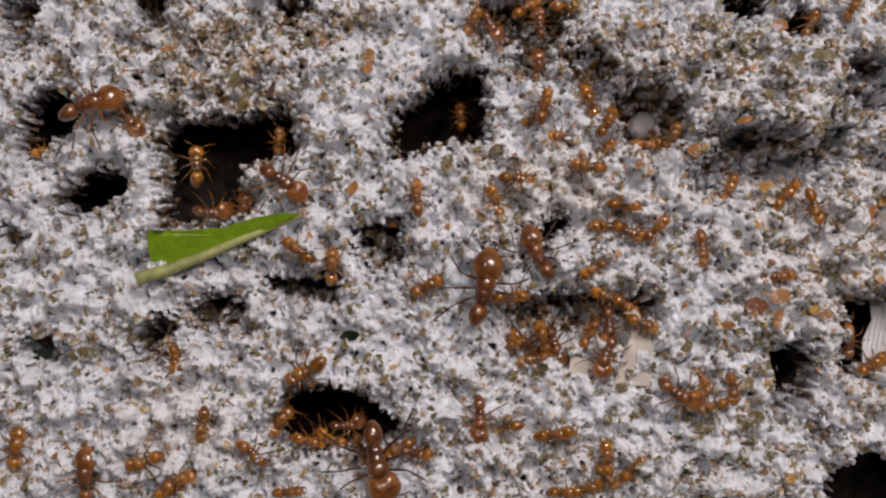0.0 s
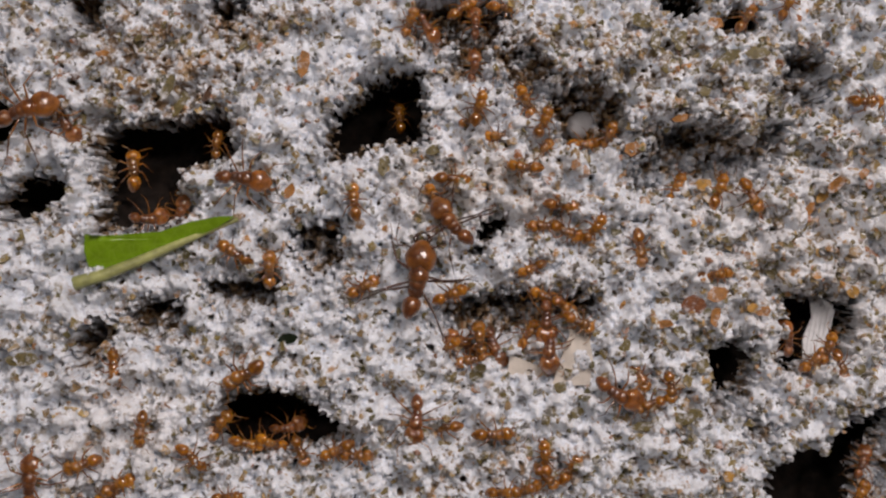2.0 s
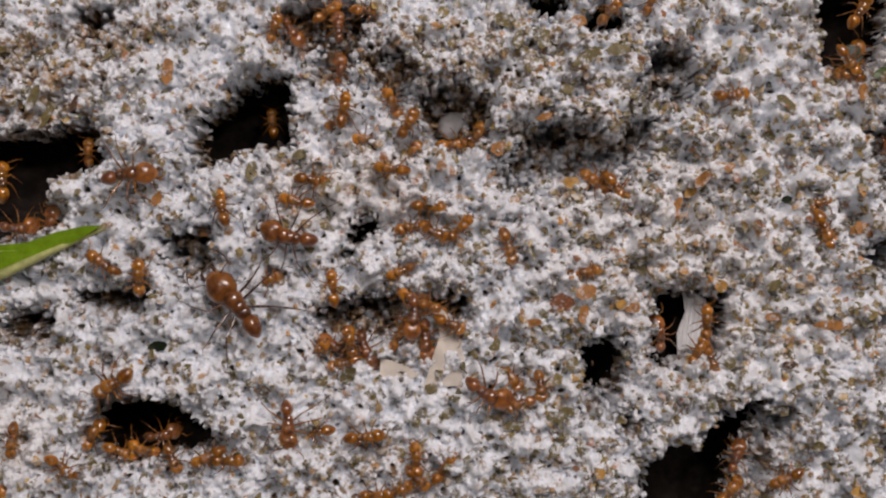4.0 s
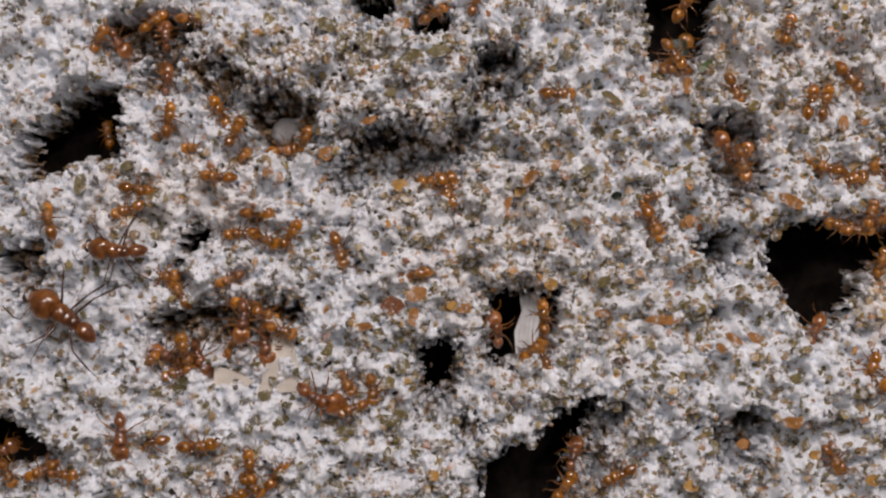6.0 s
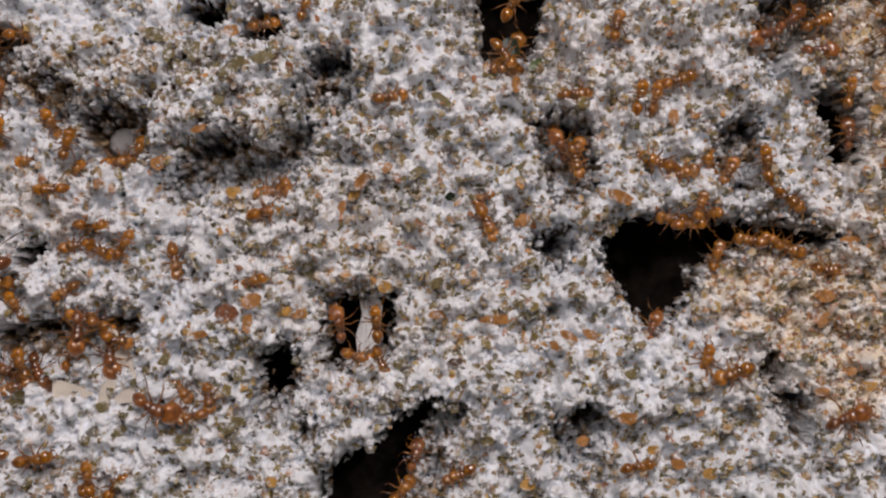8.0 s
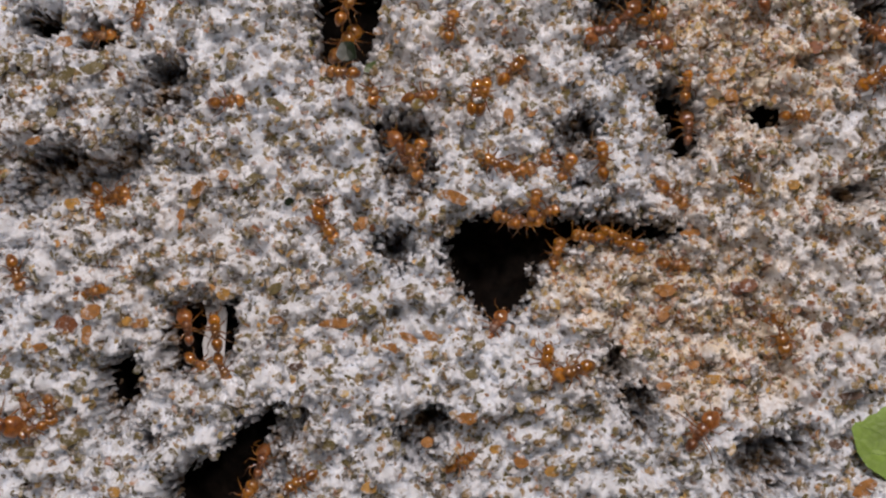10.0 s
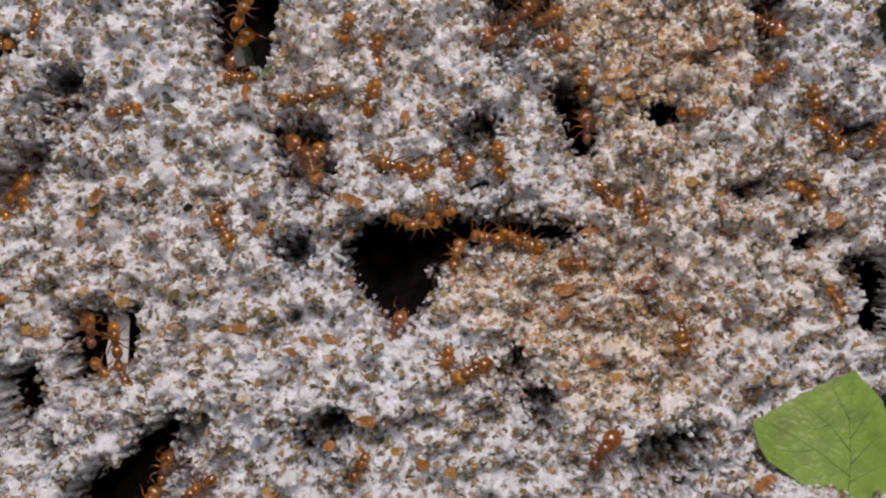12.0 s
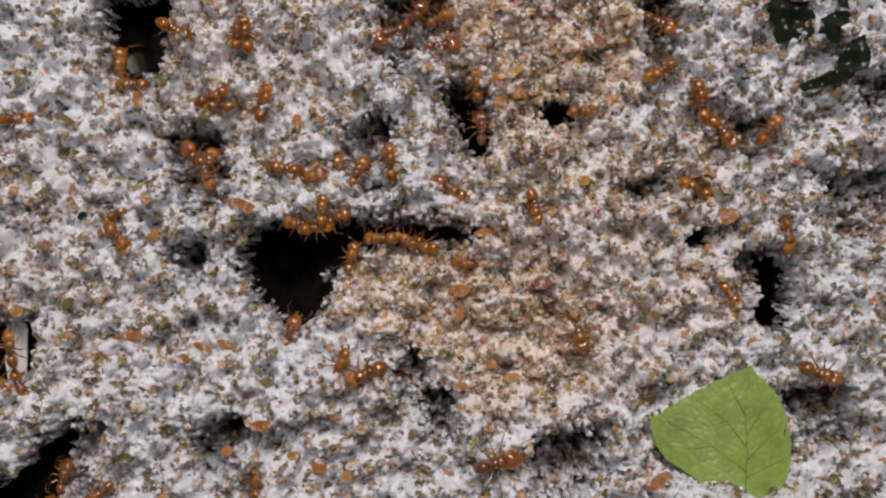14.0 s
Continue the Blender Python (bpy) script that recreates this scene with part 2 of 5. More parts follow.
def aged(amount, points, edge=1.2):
    """A stretch of older garden, its white threads worn thin over the leaf; over hollows its brown paints shade too."""
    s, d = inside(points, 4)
    AGED_SHADED[s] = np.maximum(AGED_SHADED[s], amount * ease(d, -edge, edge))


recess(1.7, [(72.6, -2.4), (76.8, -2.7), (76.1, -6.8), (73.0, -6.2)])
recess(1.6, [(75.1, 2.7), (77.7, 2.9), (77.1, -0.5), (75.1, 0.1)])
recess(1.3, [(26.9, -11.1), (28.6, -10.3), (28.5, -12.1), (28.0, -15.7), (25.9, -15.6)], 0.4)
recess(1.8, [(51.9, 6.1), (53.7, 6.2), (54.2, 4.2), (53.6, 1.6), (52.5, 1.6), (52.3, 3.8)], 0.4)
recess(1.5, [(28.5, -10.8), (29.3, -9.8), (30.0, -9.8), (29.8, -10.9), (29.0, -11.3)], 0.4)
recess(1.9, [(68.6, -14.2), (71.8, -14.4), (71.3, -17.5), (68.7, -17.5)], 0.6)
pit(3.3, [(10.2, 8.7), (11.3, 9.2), (12.6, 9.1), (13.4, 8.2), (13.6, 6.9), (12.7, 6.3), (10.9, 6.3), (10.3, 7.0)])
recess(1.4, [(36.8, 4.3), (37.7, 4.6), (38.5, 4.4), (38.8, 2.9), (38.4, 1.5), (37.4, 0.8), (36.6, 1.8)], 0.4)
recess(2.2, [(64.0, 9.4), (65.6, 9.2), (65.3, 7.0), (64.6, 4.5), (63.4, 4.2), (63.9, 6.6)], 0.4)
recess(2, [(49.4, 12.0), (52.9, 11.4), (52.3, 9.7), (51.2, 8.9), (50.3, 9.0), (50.3, 7.4), (49.5, 7.0), (49.3, 9.5)], 0.4)
recess(1.1, [(72.9, -2.6), (75.5, -2.9), (76.4, -5.3), (74.9, -6.6), (73.0, -6.3)])
recess(1.8, [(-17.4, -5.4), (-16.3, -4.1), (-15.5, -3.9), (-15.3, -4.7), (-15.9, -5.4), (-16.1, -6.4), (-17.3, -6.8)], 0.5)
recess(1.8, [(19.0, -6.6), (20.2, -5.7), (21.0, -6.3), (20.7, -7.7), (19.9, -9.4), (18.9, -9.4), (18.6, -7.9)], 0.5)
recess(1.8, [(22.5, 9.4), (23.8, 11.0), (25.4, 10.8), (25.7, 9.2), (24.4, 7.9), (23.2, 8.0)], 0.6)
recess(1.7, [(46.8, -9.2), (48.1, -8.5), (47.7, -10.6), (46.7, -11.4)], 0.5)
recess(1.6, [(64.2, 9.3), (65.5, 9.1), (65.0, 6.9), (64.1, 6.8)], 0.5)
recess(1, [(60.1, 6.6), (61.0, 6.3), (60.7, 5.5), (60.1, 5.8)], 0.5)
recess(1.7, [(35.9, 5.6), (36.9, 6.1), (38.5, 5.6), (37.7, 3.2), (37.5, 1.8), (36.3, 1.7), (36.1, 3.7)], 0.5)
recess(1.6, [(16.6, 6.6), (17.9, 7.0), (19.5, 6.7), (19.8, 5.7), (17.8, 5.4), (16.2, 5.5)], 0.5)
recess(1.6, [(4.2, -3.3), (5.6, -2.8), (8.5, -2.8), (12.1, -3.0), (11.9, -3.8), (8.8, -4.3), (6.9, -5.0), (4.6, -5.0), (3.8, -4.6)], 0.5)
recess(2.2, [(2.1, 13.9), (4.7, 14.3), (7.0, 13.6), (6.7, 12.3), (5.7, 10.0), (3.9, 10.0), (4.4, 12.0), (2.1, 12.3)])
recess(1.3, [(7.0, 10.7), (8.6, 11.3), (10.2, 10.0), (9.7, 8.1), (8.2, 8.1), (7.3, 9.4)])
recess(1.2, [(14.6, 4.8), (16.6, 6.5), (19.8, 6.1), (22.3, 5.2), (21.6, 3.9), (17.2, 3.9), (16.2, 3.2), (14.6, 3.2)])
recess(1.8, [(-4.9, 1.0), (-2.7, 1.5), (-2.2, -0.9), (-4.1, -1.6)])
recess(1.5, [(-25.4, 14.3), (-23.4, 14.3), (-23.7, 11.7), (-24.6, 11.0), (-25.3, 11.3)])
recess(1.3, [(-23.6, -5.4), (-22.0, -4.9), (-21.2, -6.3), (-22.9, -6.9)])
recess(1.3, [(-25.0, 1.3), (-23.7, 0.7), (-24.0, -0.4), (-25.0, -0.3)])
recess(2.2, [(-9.7, -1.9), (-6.2, -1.7), (-5.7, -3.1), (-9.0, -3.0)])
recess(2.6, [(-14.3, -3.5), (-12.8, -2.9), (-11.2, -3.5), (-11.1, -4.3), (-12.5, -4.8), (-14.1, -4.5)])
recess(1.5, [(21.1, 6.1), (23.0, 7.1), (23.1, 5.2), (21.3, 4.2)])
recess(1.6, [(-9.4, 14.3), (-7.7, 14.3), (-8.2, 12.6), (-9.2, 12.3)])
recess(2.4, [(-17.8, 14.6), (-16.0, 14.6), (-16.3, 12.8), (-17.4, 12.6)])
recess(1.3, [(20.7, -10.1), (22.1, -10.2), (21.6, -11.2), (20.4, -11.0)])
recess(2.4, [(35.3, -0.7), (36.7, -1.1), (36.3, -2.7), (35.3, -2.3)])
recess(1.9, [(35.3, -11.1), (37.3, -10.3), (37.9, -11.2), (36.4, -13.7), (35.2, -13.6)])
recess(1.8, [(36.6, 3.4), (38.9, 3.3), (38.5, 1.4), (36.9, 1.8)])
recess(2.8, [(45.8, 2.5), (46.3, 4.4), (47.9, 5.0), (48.6, 4.5), (48.1, 2.9), (47.1, 1.1), (46.1, 1.2)])
recess(2, [(48.0, -10.8), (49.4, -11.0), (49.3, -13.5), (48.2, -13.6)])
recess(2, [(53.8, -14.6), (55.7, -14.5), (55.3, -17.6), (53.1, -17.3)])
recess(1.6, [(28.6, -9.8), (29.7, -9.9), (29.5, -11.1), (28.7, -10.9)])
recess(1.6, [(61.2, -1.2), (63.2, -0.9), (63.7, -1.9), (61.6, -2.5)])
recess(1.6, [(66.9, -6.0), (68.8, -6.0), (67.7, -7.7), (66.7, -8.9)])
recess(2, [(54.6, -14.4), (57.3, -14.7), (56.4, -17.1), (54.0, -17.3)])
pit(3.2, [(68.7, -14.5), (71.8, -14.6), (71.3, -17.5), (68.9, -17.2)])
pit(4, [(67.9, -6.4), (69.5, -6.5), (69.3, -9.2), (68.5, -10.5), (67.7, -9.9)])
pit(4, [(-23.8, 8.4), (-22.7, 9.0), (-21.4, 8.9), (-20.9, 7.9), (-21.3, 6.8), (-22.9, 6.0), (-23.7, 5.0), (-24.2, 6.1)])
pit(4, [(-21.9, 3.1), (-20.3, 4.4), (-18.9, 4.5), (-18.2, 3.7), (-18.7, 2.9), (-20.3, 2.1), (-21.7, 1.8)])
pit(4.5, [(-16.3, 6.1), (-15.6, 7.3), (-13.3, 7.3), (-11.1, 7.6), (-9.5, 7.9), (-8.8, 7.3), (-8.5, 5.8), (-9.7, 5.3), (-11.3, 4.8), (-11.8, 3.9), (-11.3, 2.3), (-12.3, 1.5), (-16.1, 1.3), (-15.8, 3.6), (-16.0, 4.8)])
pit(5, [(-2.5, 7.9), (-1.6, 8.4), (-0.5, 9.5), (0.5, 10.0), (2.3, 10.1), (2.4, 8.4), (2.4, 6.3), (0.2, 6.3), (-1.4, 5.6), (-2.7, 5.3), (-3.0, 6.5)])
pit(1.5, [(-14.3, -3.6), (-12.8, -3.0), (-11.6, -3.5), (-11.2, -4.3), (-12.5, -4.7), (-13.9, -4.4)])
pit(5, [(-9.4, -9.3), (-8.7, -8.3), (-7.4, -7.9), (-5.8, -7.9), (-4.6, -8.5), (-3.0, -9.6), (-2.3, -10.4), (-3.9, -11.0), (-5.8, -11.0), (-7.7, -11.3), (-9.3, -10.8)])
pit(4, [(23.0, -3.0), (26.6, -3.1), (26.5, -4.4), (26.2, -6.0), (24.4, -6.3), (23.7, -7.0), (22.6, -6.8)])
pit(4, [(21.5, -15.2), (22.1, -12.6), (23.4, -11.8), (25.0, -11.4), (26.0, -10.3), (27.0, -9.9), (28.7, -9.0), (28.2, -10.3), (27.3, -11.5), (26.7, -13.2), (26.0, -15.6)])
pit(4, [(18.86, -5.87), (20.06, -5.48), (20.99, -6.1), (20.6, -7.45), (19.59, -8.52), (18.9, -8.17)])
pit(4, [(19.4, 12.6), (20.6, 13.8), (21.7, 13.3), (21.8, 12.5), (20.5, 12.2)])
pit(4, [(16.4, 14.6), (18.7, 14.6), (18.3, 13.5), (16.7, 13.3)])
pit(2, [(4.6, 13.0), (5.4, 13.3), (6.5, 12.8), (6.2, 11.7), (5.7, 10.7), (4.7, 10.7)])
pit(4, [(33.26, 14.68), (37.19, 14.04), (36.62, 11.55), (35.84, 9.73), (34.02, 9.45), (33.14, 10.01), (33.07, 12.12)])
pit(5, [(39.1, -0.9), (40.3, -0.2), (42.2, -0.0), (45.0, -0.9), (44.2, -2.2), (43.4, -3.4), (43.6, -4.4), (42.6, -5.7), (41.0, -6.6), (40.5, -5.5), (39.7, -4.2), (39.0, -2.8)])
pit(2.4, [(42.5, -0.0), (45.1, -0.5), (47.9, -0.9), (51.0, -1.7), (50.6, -2.4), (47.7, -2.2), (45.7, -2.6), (44.0, -3.6), (43.4, -3.1)])
pit(3, [(44.4, -0.4), (47.9, -1.0), (50.8, -1.7), (50.1, -2.1), (47.4, -1.7), (44.8, -2.0)])
pit(4, [(52.0, 5.1), (52.9, 5.8), (53.6, 4.9), (54.0, 3.2), (53.6, 1.8), (52.9, 1.8), (52.5, 3.4)])
pit(4, [(57.1, 4.1), (58.3, 4.4), (59.2, 3.8), (58.7, 2.9), (57.5, 3.1)])
pit(3.4, [(49.2, 10.8), (52.1, 10.7), (52.3, 9.7), (51.3, 9.2), (49.9, 8.4), (49.1, 8.8)])
pit(4, [(68.7, -6.9), (69.6, -7.1), (69.5, -9.0), (68.7, -10.5), (67.8, -10.5), (67.3, -9.6)])
pit(4, [(64.6, -4.3), (65.5, -4.3), (65.1, -5.0), (64.3, -4.9)])
pit(3.2, [(68.4, -14.3), (71.6, -14.8), (71.1, -16.0), (68.8, -15.8)])
pit(3.2, [(68.2, 1.4), (70.0, 1.4), (70.0, 0.3), (68.4, -0.7)])
pit(1.2, [(-4.6, 0.4), (-2.7, 1.3), (-2.4, -0.9), (-3.9, -1.2)])
pit(1.2, [(-9.7, -1.9), (-6.2, -1.9), (-5.8, -3.1), (-9.0, -2.8)])
pit(0.9, [(14.4, 1.6), (15.2, 1.6), (15.2, -0.6), (14.5, -0.9)])
pit(4, [(5.5, -0.1), (5.9, 1.3), (6.8, 1.9), (7.0, 1.5), (6.2, 0.8)])
pit(1.8, [(3.7, -3.8), (5.3, -3.1), (8.1, -2.8), (12.0, -3.0), (11.6, -3.8), (8.1, -3.8), (6.5, -4.7), (4.3, -4.7)])
pit(3.3, [(46.88, 4.82), (48.01, 4.93), (48.07, 3.26), (47.53, 0.91), (46.52, 1.1), (46.42, 3.1)])
pit(3.3, [(35.99, 5.86), (37.39, 6.05), (38.78, 5.53), (38.39, 3.87), (37.8, 2.01), (37.03, 1.38), (36.43, 2.14), (36.11, 4.09)])
pit(3.4, [(23.69, 10.15), (25.24, 10.33), (25.49, 8.96), (24.74, 7.81), (23.8, 8.0), (23.11, 8.86)])
pit(3.3, [(18.8, -6.0), (19.95, -5.41), (20.8, -5.87), (20.67, -7.24), (19.94, -8.83), (18.92, -9.38), (18.7, -8.01)])
pit(3.0, [(46.95, -9.12), (48.01, -8.78), (48.03, -9.87), (47.43, -11.16), (46.86, -10.72)])
pit(2.6, [(36.32, -11.05), (37.84, -10.91), (37.57, -12.07), (36.51, -12.44)])
pit(3.0, [(48.43, -11.35), (49.08, -11.31), (48.98, -13.32), (48.39, -13.43)])
pit(3.0, [(35.59, -0.66), (36.76, -0.49), (36.89, -1.43), (36.12, -2.44), (35.62, -1.95)])
pit(3.0, [(54.92, -15.01), (56.43, -14.68), (57.59, -15.06), (56.97, -16.32), (55.92, -17.76), (54.34, -17.57)])
pit(3.0, [(72.85, -2.68), (74.53, -2.7), (75.43, -3.49), (74.53, -4.7), (73.28, -6.37), (72.56, -5.28)])
pit(4, [(43.42, -0.29), (47.95, -1.22), (51.7, -2.02), (52.67, -2.44), (50.95, -2.67), (47.77, -2.35), (45.99, -2.38), (44.86, -2.78), (44.09, -3.5), (43.18, -2.77)])
swell(-1.1, [(60.9, -14.7), (66.3, -13.0), (67.7, -15.6), (67.6, -18.3), (60.5, -17.1)], 0.4)
swell(3, [(59.7, -17.9), (61.4, -17.5), (62.7, -18.1), (63.9, -18.6), (65.4, -19.1), (67.7, -19.1), (69.6, -19.1), (69.3, -21.3), (59.4, -19.8)], 0.4)
swell(-0.8, [(-15.9, 0.5), (-9.1, 1.8), (-11.6, 0.4), (-16.7, -1.4)], 0.4)
swell(1.5, [(5.7, 13.0), (10.2, 13.3), (22.5, 12.3), (23.1, 10.0), (21.4, 5.8), (19.8, 5.5), (17.5, 6.8), (14.0, 6.8), (13.4, 8.4), (9.5, 9.4), (6.3, 10.0)], 0.7)
swell(-1.3, [(14.6, 4.8), (16.6, 6.5), (19.8, 5.8), (22.3, 4.8), (21.6, 3.6), (16.5, 2.9), (14.3, 2.3)], 0.8)
swell(0.9, [(-7.3, 14.3), (-2.1, 14.3), (-2.7, 8.7), (-3.3, 4.5), (-7.2, 4.8), (-8.5, 9.4)], 0.9)
swell(1.1, [(26.2, -8.6), (30.8, -7.2), (38.5, -6.7), (44.6, -8.6), (47.2, -10.7), (42.7, -11.2), (34.8, -11.3)], 0.9)
swell(-1, [(49.5, -2.6), (57.4, -3.8), (59.3, -8.2), (57.1, -11.7), (49.9, -10.6), (47.4, -7.7), (47.8, -5.2)], 1.3)
swell(-0.9, [(-5.2, 1.3), (-2.0, 1.6), (-2.0, -1.2), (-4.3, -1.9)], 0.6)
swell(-0.9, [(3.4, -3.1), (6.9, -2.5), (12.3, -3.1), (12.5, -6.3), (9.4, -6.9), (3.7, -6.3)], 0.7)
swell(1, [(19.5, 10.8), (23.3, 10.6), (22.6, 8.0), (23.1, 5.7), (18.3, 6.3), (16.8, 8.3)], 0.6)
swell(-0.8, [(14.0, 4.5), (17.2, 5.1), (18.8, 4.0), (15.7, 2.4), (13.8, 2.6)], 0.6)
swell(1, [(35.5, 2.5), (40.1, 3.2), (48.3, 1.8), (51.8, -0.3), (51.0, -1.4), (39.6, -0.3), (36.4, 0.1)], 0.6)
swell(-0.8, [(54.5, -14.2), (57.7, -14.4), (56.6, -17.1), (53.6, -17.6)], 0.6)
swell(0.5, [(65.4, 8.8), (69.4, 7.2), (68.9, 2.4), (66.0, 4.2)], 0.8)
aged(0.13, [(46.8, 13.8), (72.5, 9.9), (70.2, -5.9), (56.0, -3.9), (48.7, 1.1), (45.6, 5.4)])
# over the hollows, outline for outline: brown that also paints their shade
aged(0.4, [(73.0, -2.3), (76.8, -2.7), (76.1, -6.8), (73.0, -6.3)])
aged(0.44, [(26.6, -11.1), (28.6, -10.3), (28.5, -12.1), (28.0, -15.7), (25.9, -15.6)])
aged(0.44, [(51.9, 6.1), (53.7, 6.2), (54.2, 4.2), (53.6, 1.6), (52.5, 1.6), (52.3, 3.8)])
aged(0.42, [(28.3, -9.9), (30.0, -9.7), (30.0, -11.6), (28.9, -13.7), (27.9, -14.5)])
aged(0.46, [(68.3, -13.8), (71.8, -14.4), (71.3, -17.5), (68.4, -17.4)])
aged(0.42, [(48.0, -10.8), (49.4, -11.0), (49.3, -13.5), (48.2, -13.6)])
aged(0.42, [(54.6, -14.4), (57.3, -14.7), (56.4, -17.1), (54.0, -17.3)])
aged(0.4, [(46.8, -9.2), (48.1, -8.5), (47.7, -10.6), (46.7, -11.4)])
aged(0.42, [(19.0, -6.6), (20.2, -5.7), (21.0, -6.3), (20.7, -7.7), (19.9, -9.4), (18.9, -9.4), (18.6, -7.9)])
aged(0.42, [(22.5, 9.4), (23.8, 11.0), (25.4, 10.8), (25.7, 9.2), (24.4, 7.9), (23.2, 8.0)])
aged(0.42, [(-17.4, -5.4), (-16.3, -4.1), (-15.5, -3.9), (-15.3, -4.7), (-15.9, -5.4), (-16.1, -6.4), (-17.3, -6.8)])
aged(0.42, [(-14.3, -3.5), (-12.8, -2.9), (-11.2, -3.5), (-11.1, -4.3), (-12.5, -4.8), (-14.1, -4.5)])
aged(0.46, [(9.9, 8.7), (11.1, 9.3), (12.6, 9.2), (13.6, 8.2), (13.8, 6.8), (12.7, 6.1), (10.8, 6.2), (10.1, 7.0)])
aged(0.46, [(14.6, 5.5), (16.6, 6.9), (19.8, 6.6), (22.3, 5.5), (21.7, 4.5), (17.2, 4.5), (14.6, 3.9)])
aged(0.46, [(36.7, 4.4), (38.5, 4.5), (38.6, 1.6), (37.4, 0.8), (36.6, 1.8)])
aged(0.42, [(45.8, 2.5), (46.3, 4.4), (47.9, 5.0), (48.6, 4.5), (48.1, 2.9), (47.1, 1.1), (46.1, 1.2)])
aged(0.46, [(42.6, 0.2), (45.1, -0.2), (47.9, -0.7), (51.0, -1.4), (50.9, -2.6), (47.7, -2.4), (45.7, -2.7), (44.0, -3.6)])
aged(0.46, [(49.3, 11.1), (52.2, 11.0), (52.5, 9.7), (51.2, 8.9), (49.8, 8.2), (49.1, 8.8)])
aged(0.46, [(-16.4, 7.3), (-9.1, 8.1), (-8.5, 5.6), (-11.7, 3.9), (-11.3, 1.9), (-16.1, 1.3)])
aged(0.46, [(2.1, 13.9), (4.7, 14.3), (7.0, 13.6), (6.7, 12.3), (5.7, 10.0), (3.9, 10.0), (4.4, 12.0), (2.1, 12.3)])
# broad stretches of older, thinner growth
aged(0.28, [(-17.9, 14.3), (-2.7, 14.3), (-4.0, 12.3), (-7.2, 11.0), (-8.5, 8.4), (-11.7, 7.4), (-16.2, 7.7), (-17.5, 10.3)])
aged(0.25, [(5.7, 13.0), (10.2, 13.3), (22.5, 12.3), (23.1, 10.0), (21.4, 5.8), (19.8, 5.5), (17.5, 6.8), (14.0, 6.8), (13.4, 8.4), (9.5, 9.4), (6.3, 10.0)])
aged(0.16, [(6.9, 0.7), (13.9, 0.7), (13.9, -2.8), (6.9, -2.5)])
aged(0.16, [(2.1, -11.0), (22.3, -10.7), (22.5, -14.4), (2.1, -14.4)])
aged(0.14, [(-25.4, 14.3), (-17.9, 14.3), (-17.9, 10.0), (-25.3, 9.4)])
aged(0.2, [(52.0, 7.8), (54.6, 7.4), (53.8, 0.3), (51.9, 0.6)])
aged(0.2, [(69.4, 3.3), (77.6, 2.0), (75.9, -8.4), (67.8, -6.4)])
aged(0.15, [(65.4, 8.8), (70.0, 7.1), (68.9, 2.4), (66.0, 4.2)])
aged(0.12, [(19.9, 5.5), (29.6, -0.3), (27.8, -2.4), (20.0, -0.6)])
aged(0.16, [(53.1, 0.1), (65.7, -1.8), (64.7, -4.5), (55.7, -3.8)])
tint(0.2, [(31.1, 14.2), (48.7, 12.3), (46.3, 5.3), (38.1, 4.6), (33.7, 8.3)])
tint(0.15, [(16.6, 5.1), (27.8, 4.8), (32.2, -2.1), (30.2, -7.1), (22.2, -8.6), (15.7, 0.6)])
tint(0.4, [(53.4, 2.7), (67.7, 1.0), (66.6, -9.5), (60.9, -11.1), (54.2, -11.9), (44.9, -10.4)])
tint(1, [(49.5, -2.6), (57.4, -3.8), (59.3, -8.2), (57.1, -11.7), (49.9, -10.6), (47.4, -7.7), (47.8, -5.2)])
tint(1, [(51.8, 12.4), (64.0, 10.4), (63.3, 5.4), (58.2, 1.6), (54.2, 0.9), (54.2, 6.8), (51.9, 9.1)])
tint(0.9, [(44.44, -2.97), (47.71, -2.7), (52.46, -3.31), (56.93, -5.65), (59.19, -9.57), (57.42, -12.51), (50.98, -12.43), (48.92, -9.19), (45.19, -6.32), (43.82, -4.81)], 1.5)
tint(0.65, [(53.3, 1.0), (64.5, 0.7), (63.8, -3.7), (57.4, -3.8)])
tint(0.5, [(2.1, 4.8), (8.5, 4.8), (8.5, 2.3), (2.1, 2.3)])
tint(0.3, [(-16.9, -8.8), (-12.1, -8.2), (-11.5, -11.3), (-16.8, -11.3)])

SLOPE = -0.1 * GY * (1 - ease(GX, 48, 66))
COARSE = SLOPE + LIFT + 0.52 * band(2.4, 9) + 0.18 * band(0.9, 2.8)
# puffs of mycelium at three sizes, with creases between them, and pinholes
TUFT = 0.16 * np.abs(band(0.6, 2.0)) + 0.09 * np.abs(band(0.34, 0.9)) + 0.035 * np.abs(band(0.2, 0.5)) - 0.21
PINS = np.clip(band(0.22, 0.7) - 2.0, 0, 1.2)
CREVICE = np.clip(band(0.35, 1.8) - 1.75, 0, 1.5) + 1.8 * np.clip(band(0.7, 3.0) - 1.55, 0, 1.2)
HEIGHT = COARSE + TUFT * (1 - 0.5 * ease(DIG, 0.5, 1.6)) + 0.02 * band(0.12, 0.35) - 0.45 * PINS - 0.65 * CREVICE * (1 - 0.75 * ease(GX, 8, 30)) - DIG * (1 + 0.10 * band(0.8, 3)) + 0.22 * ease(DIG, 0.4, 1.4) * band(0.28, 0.9)
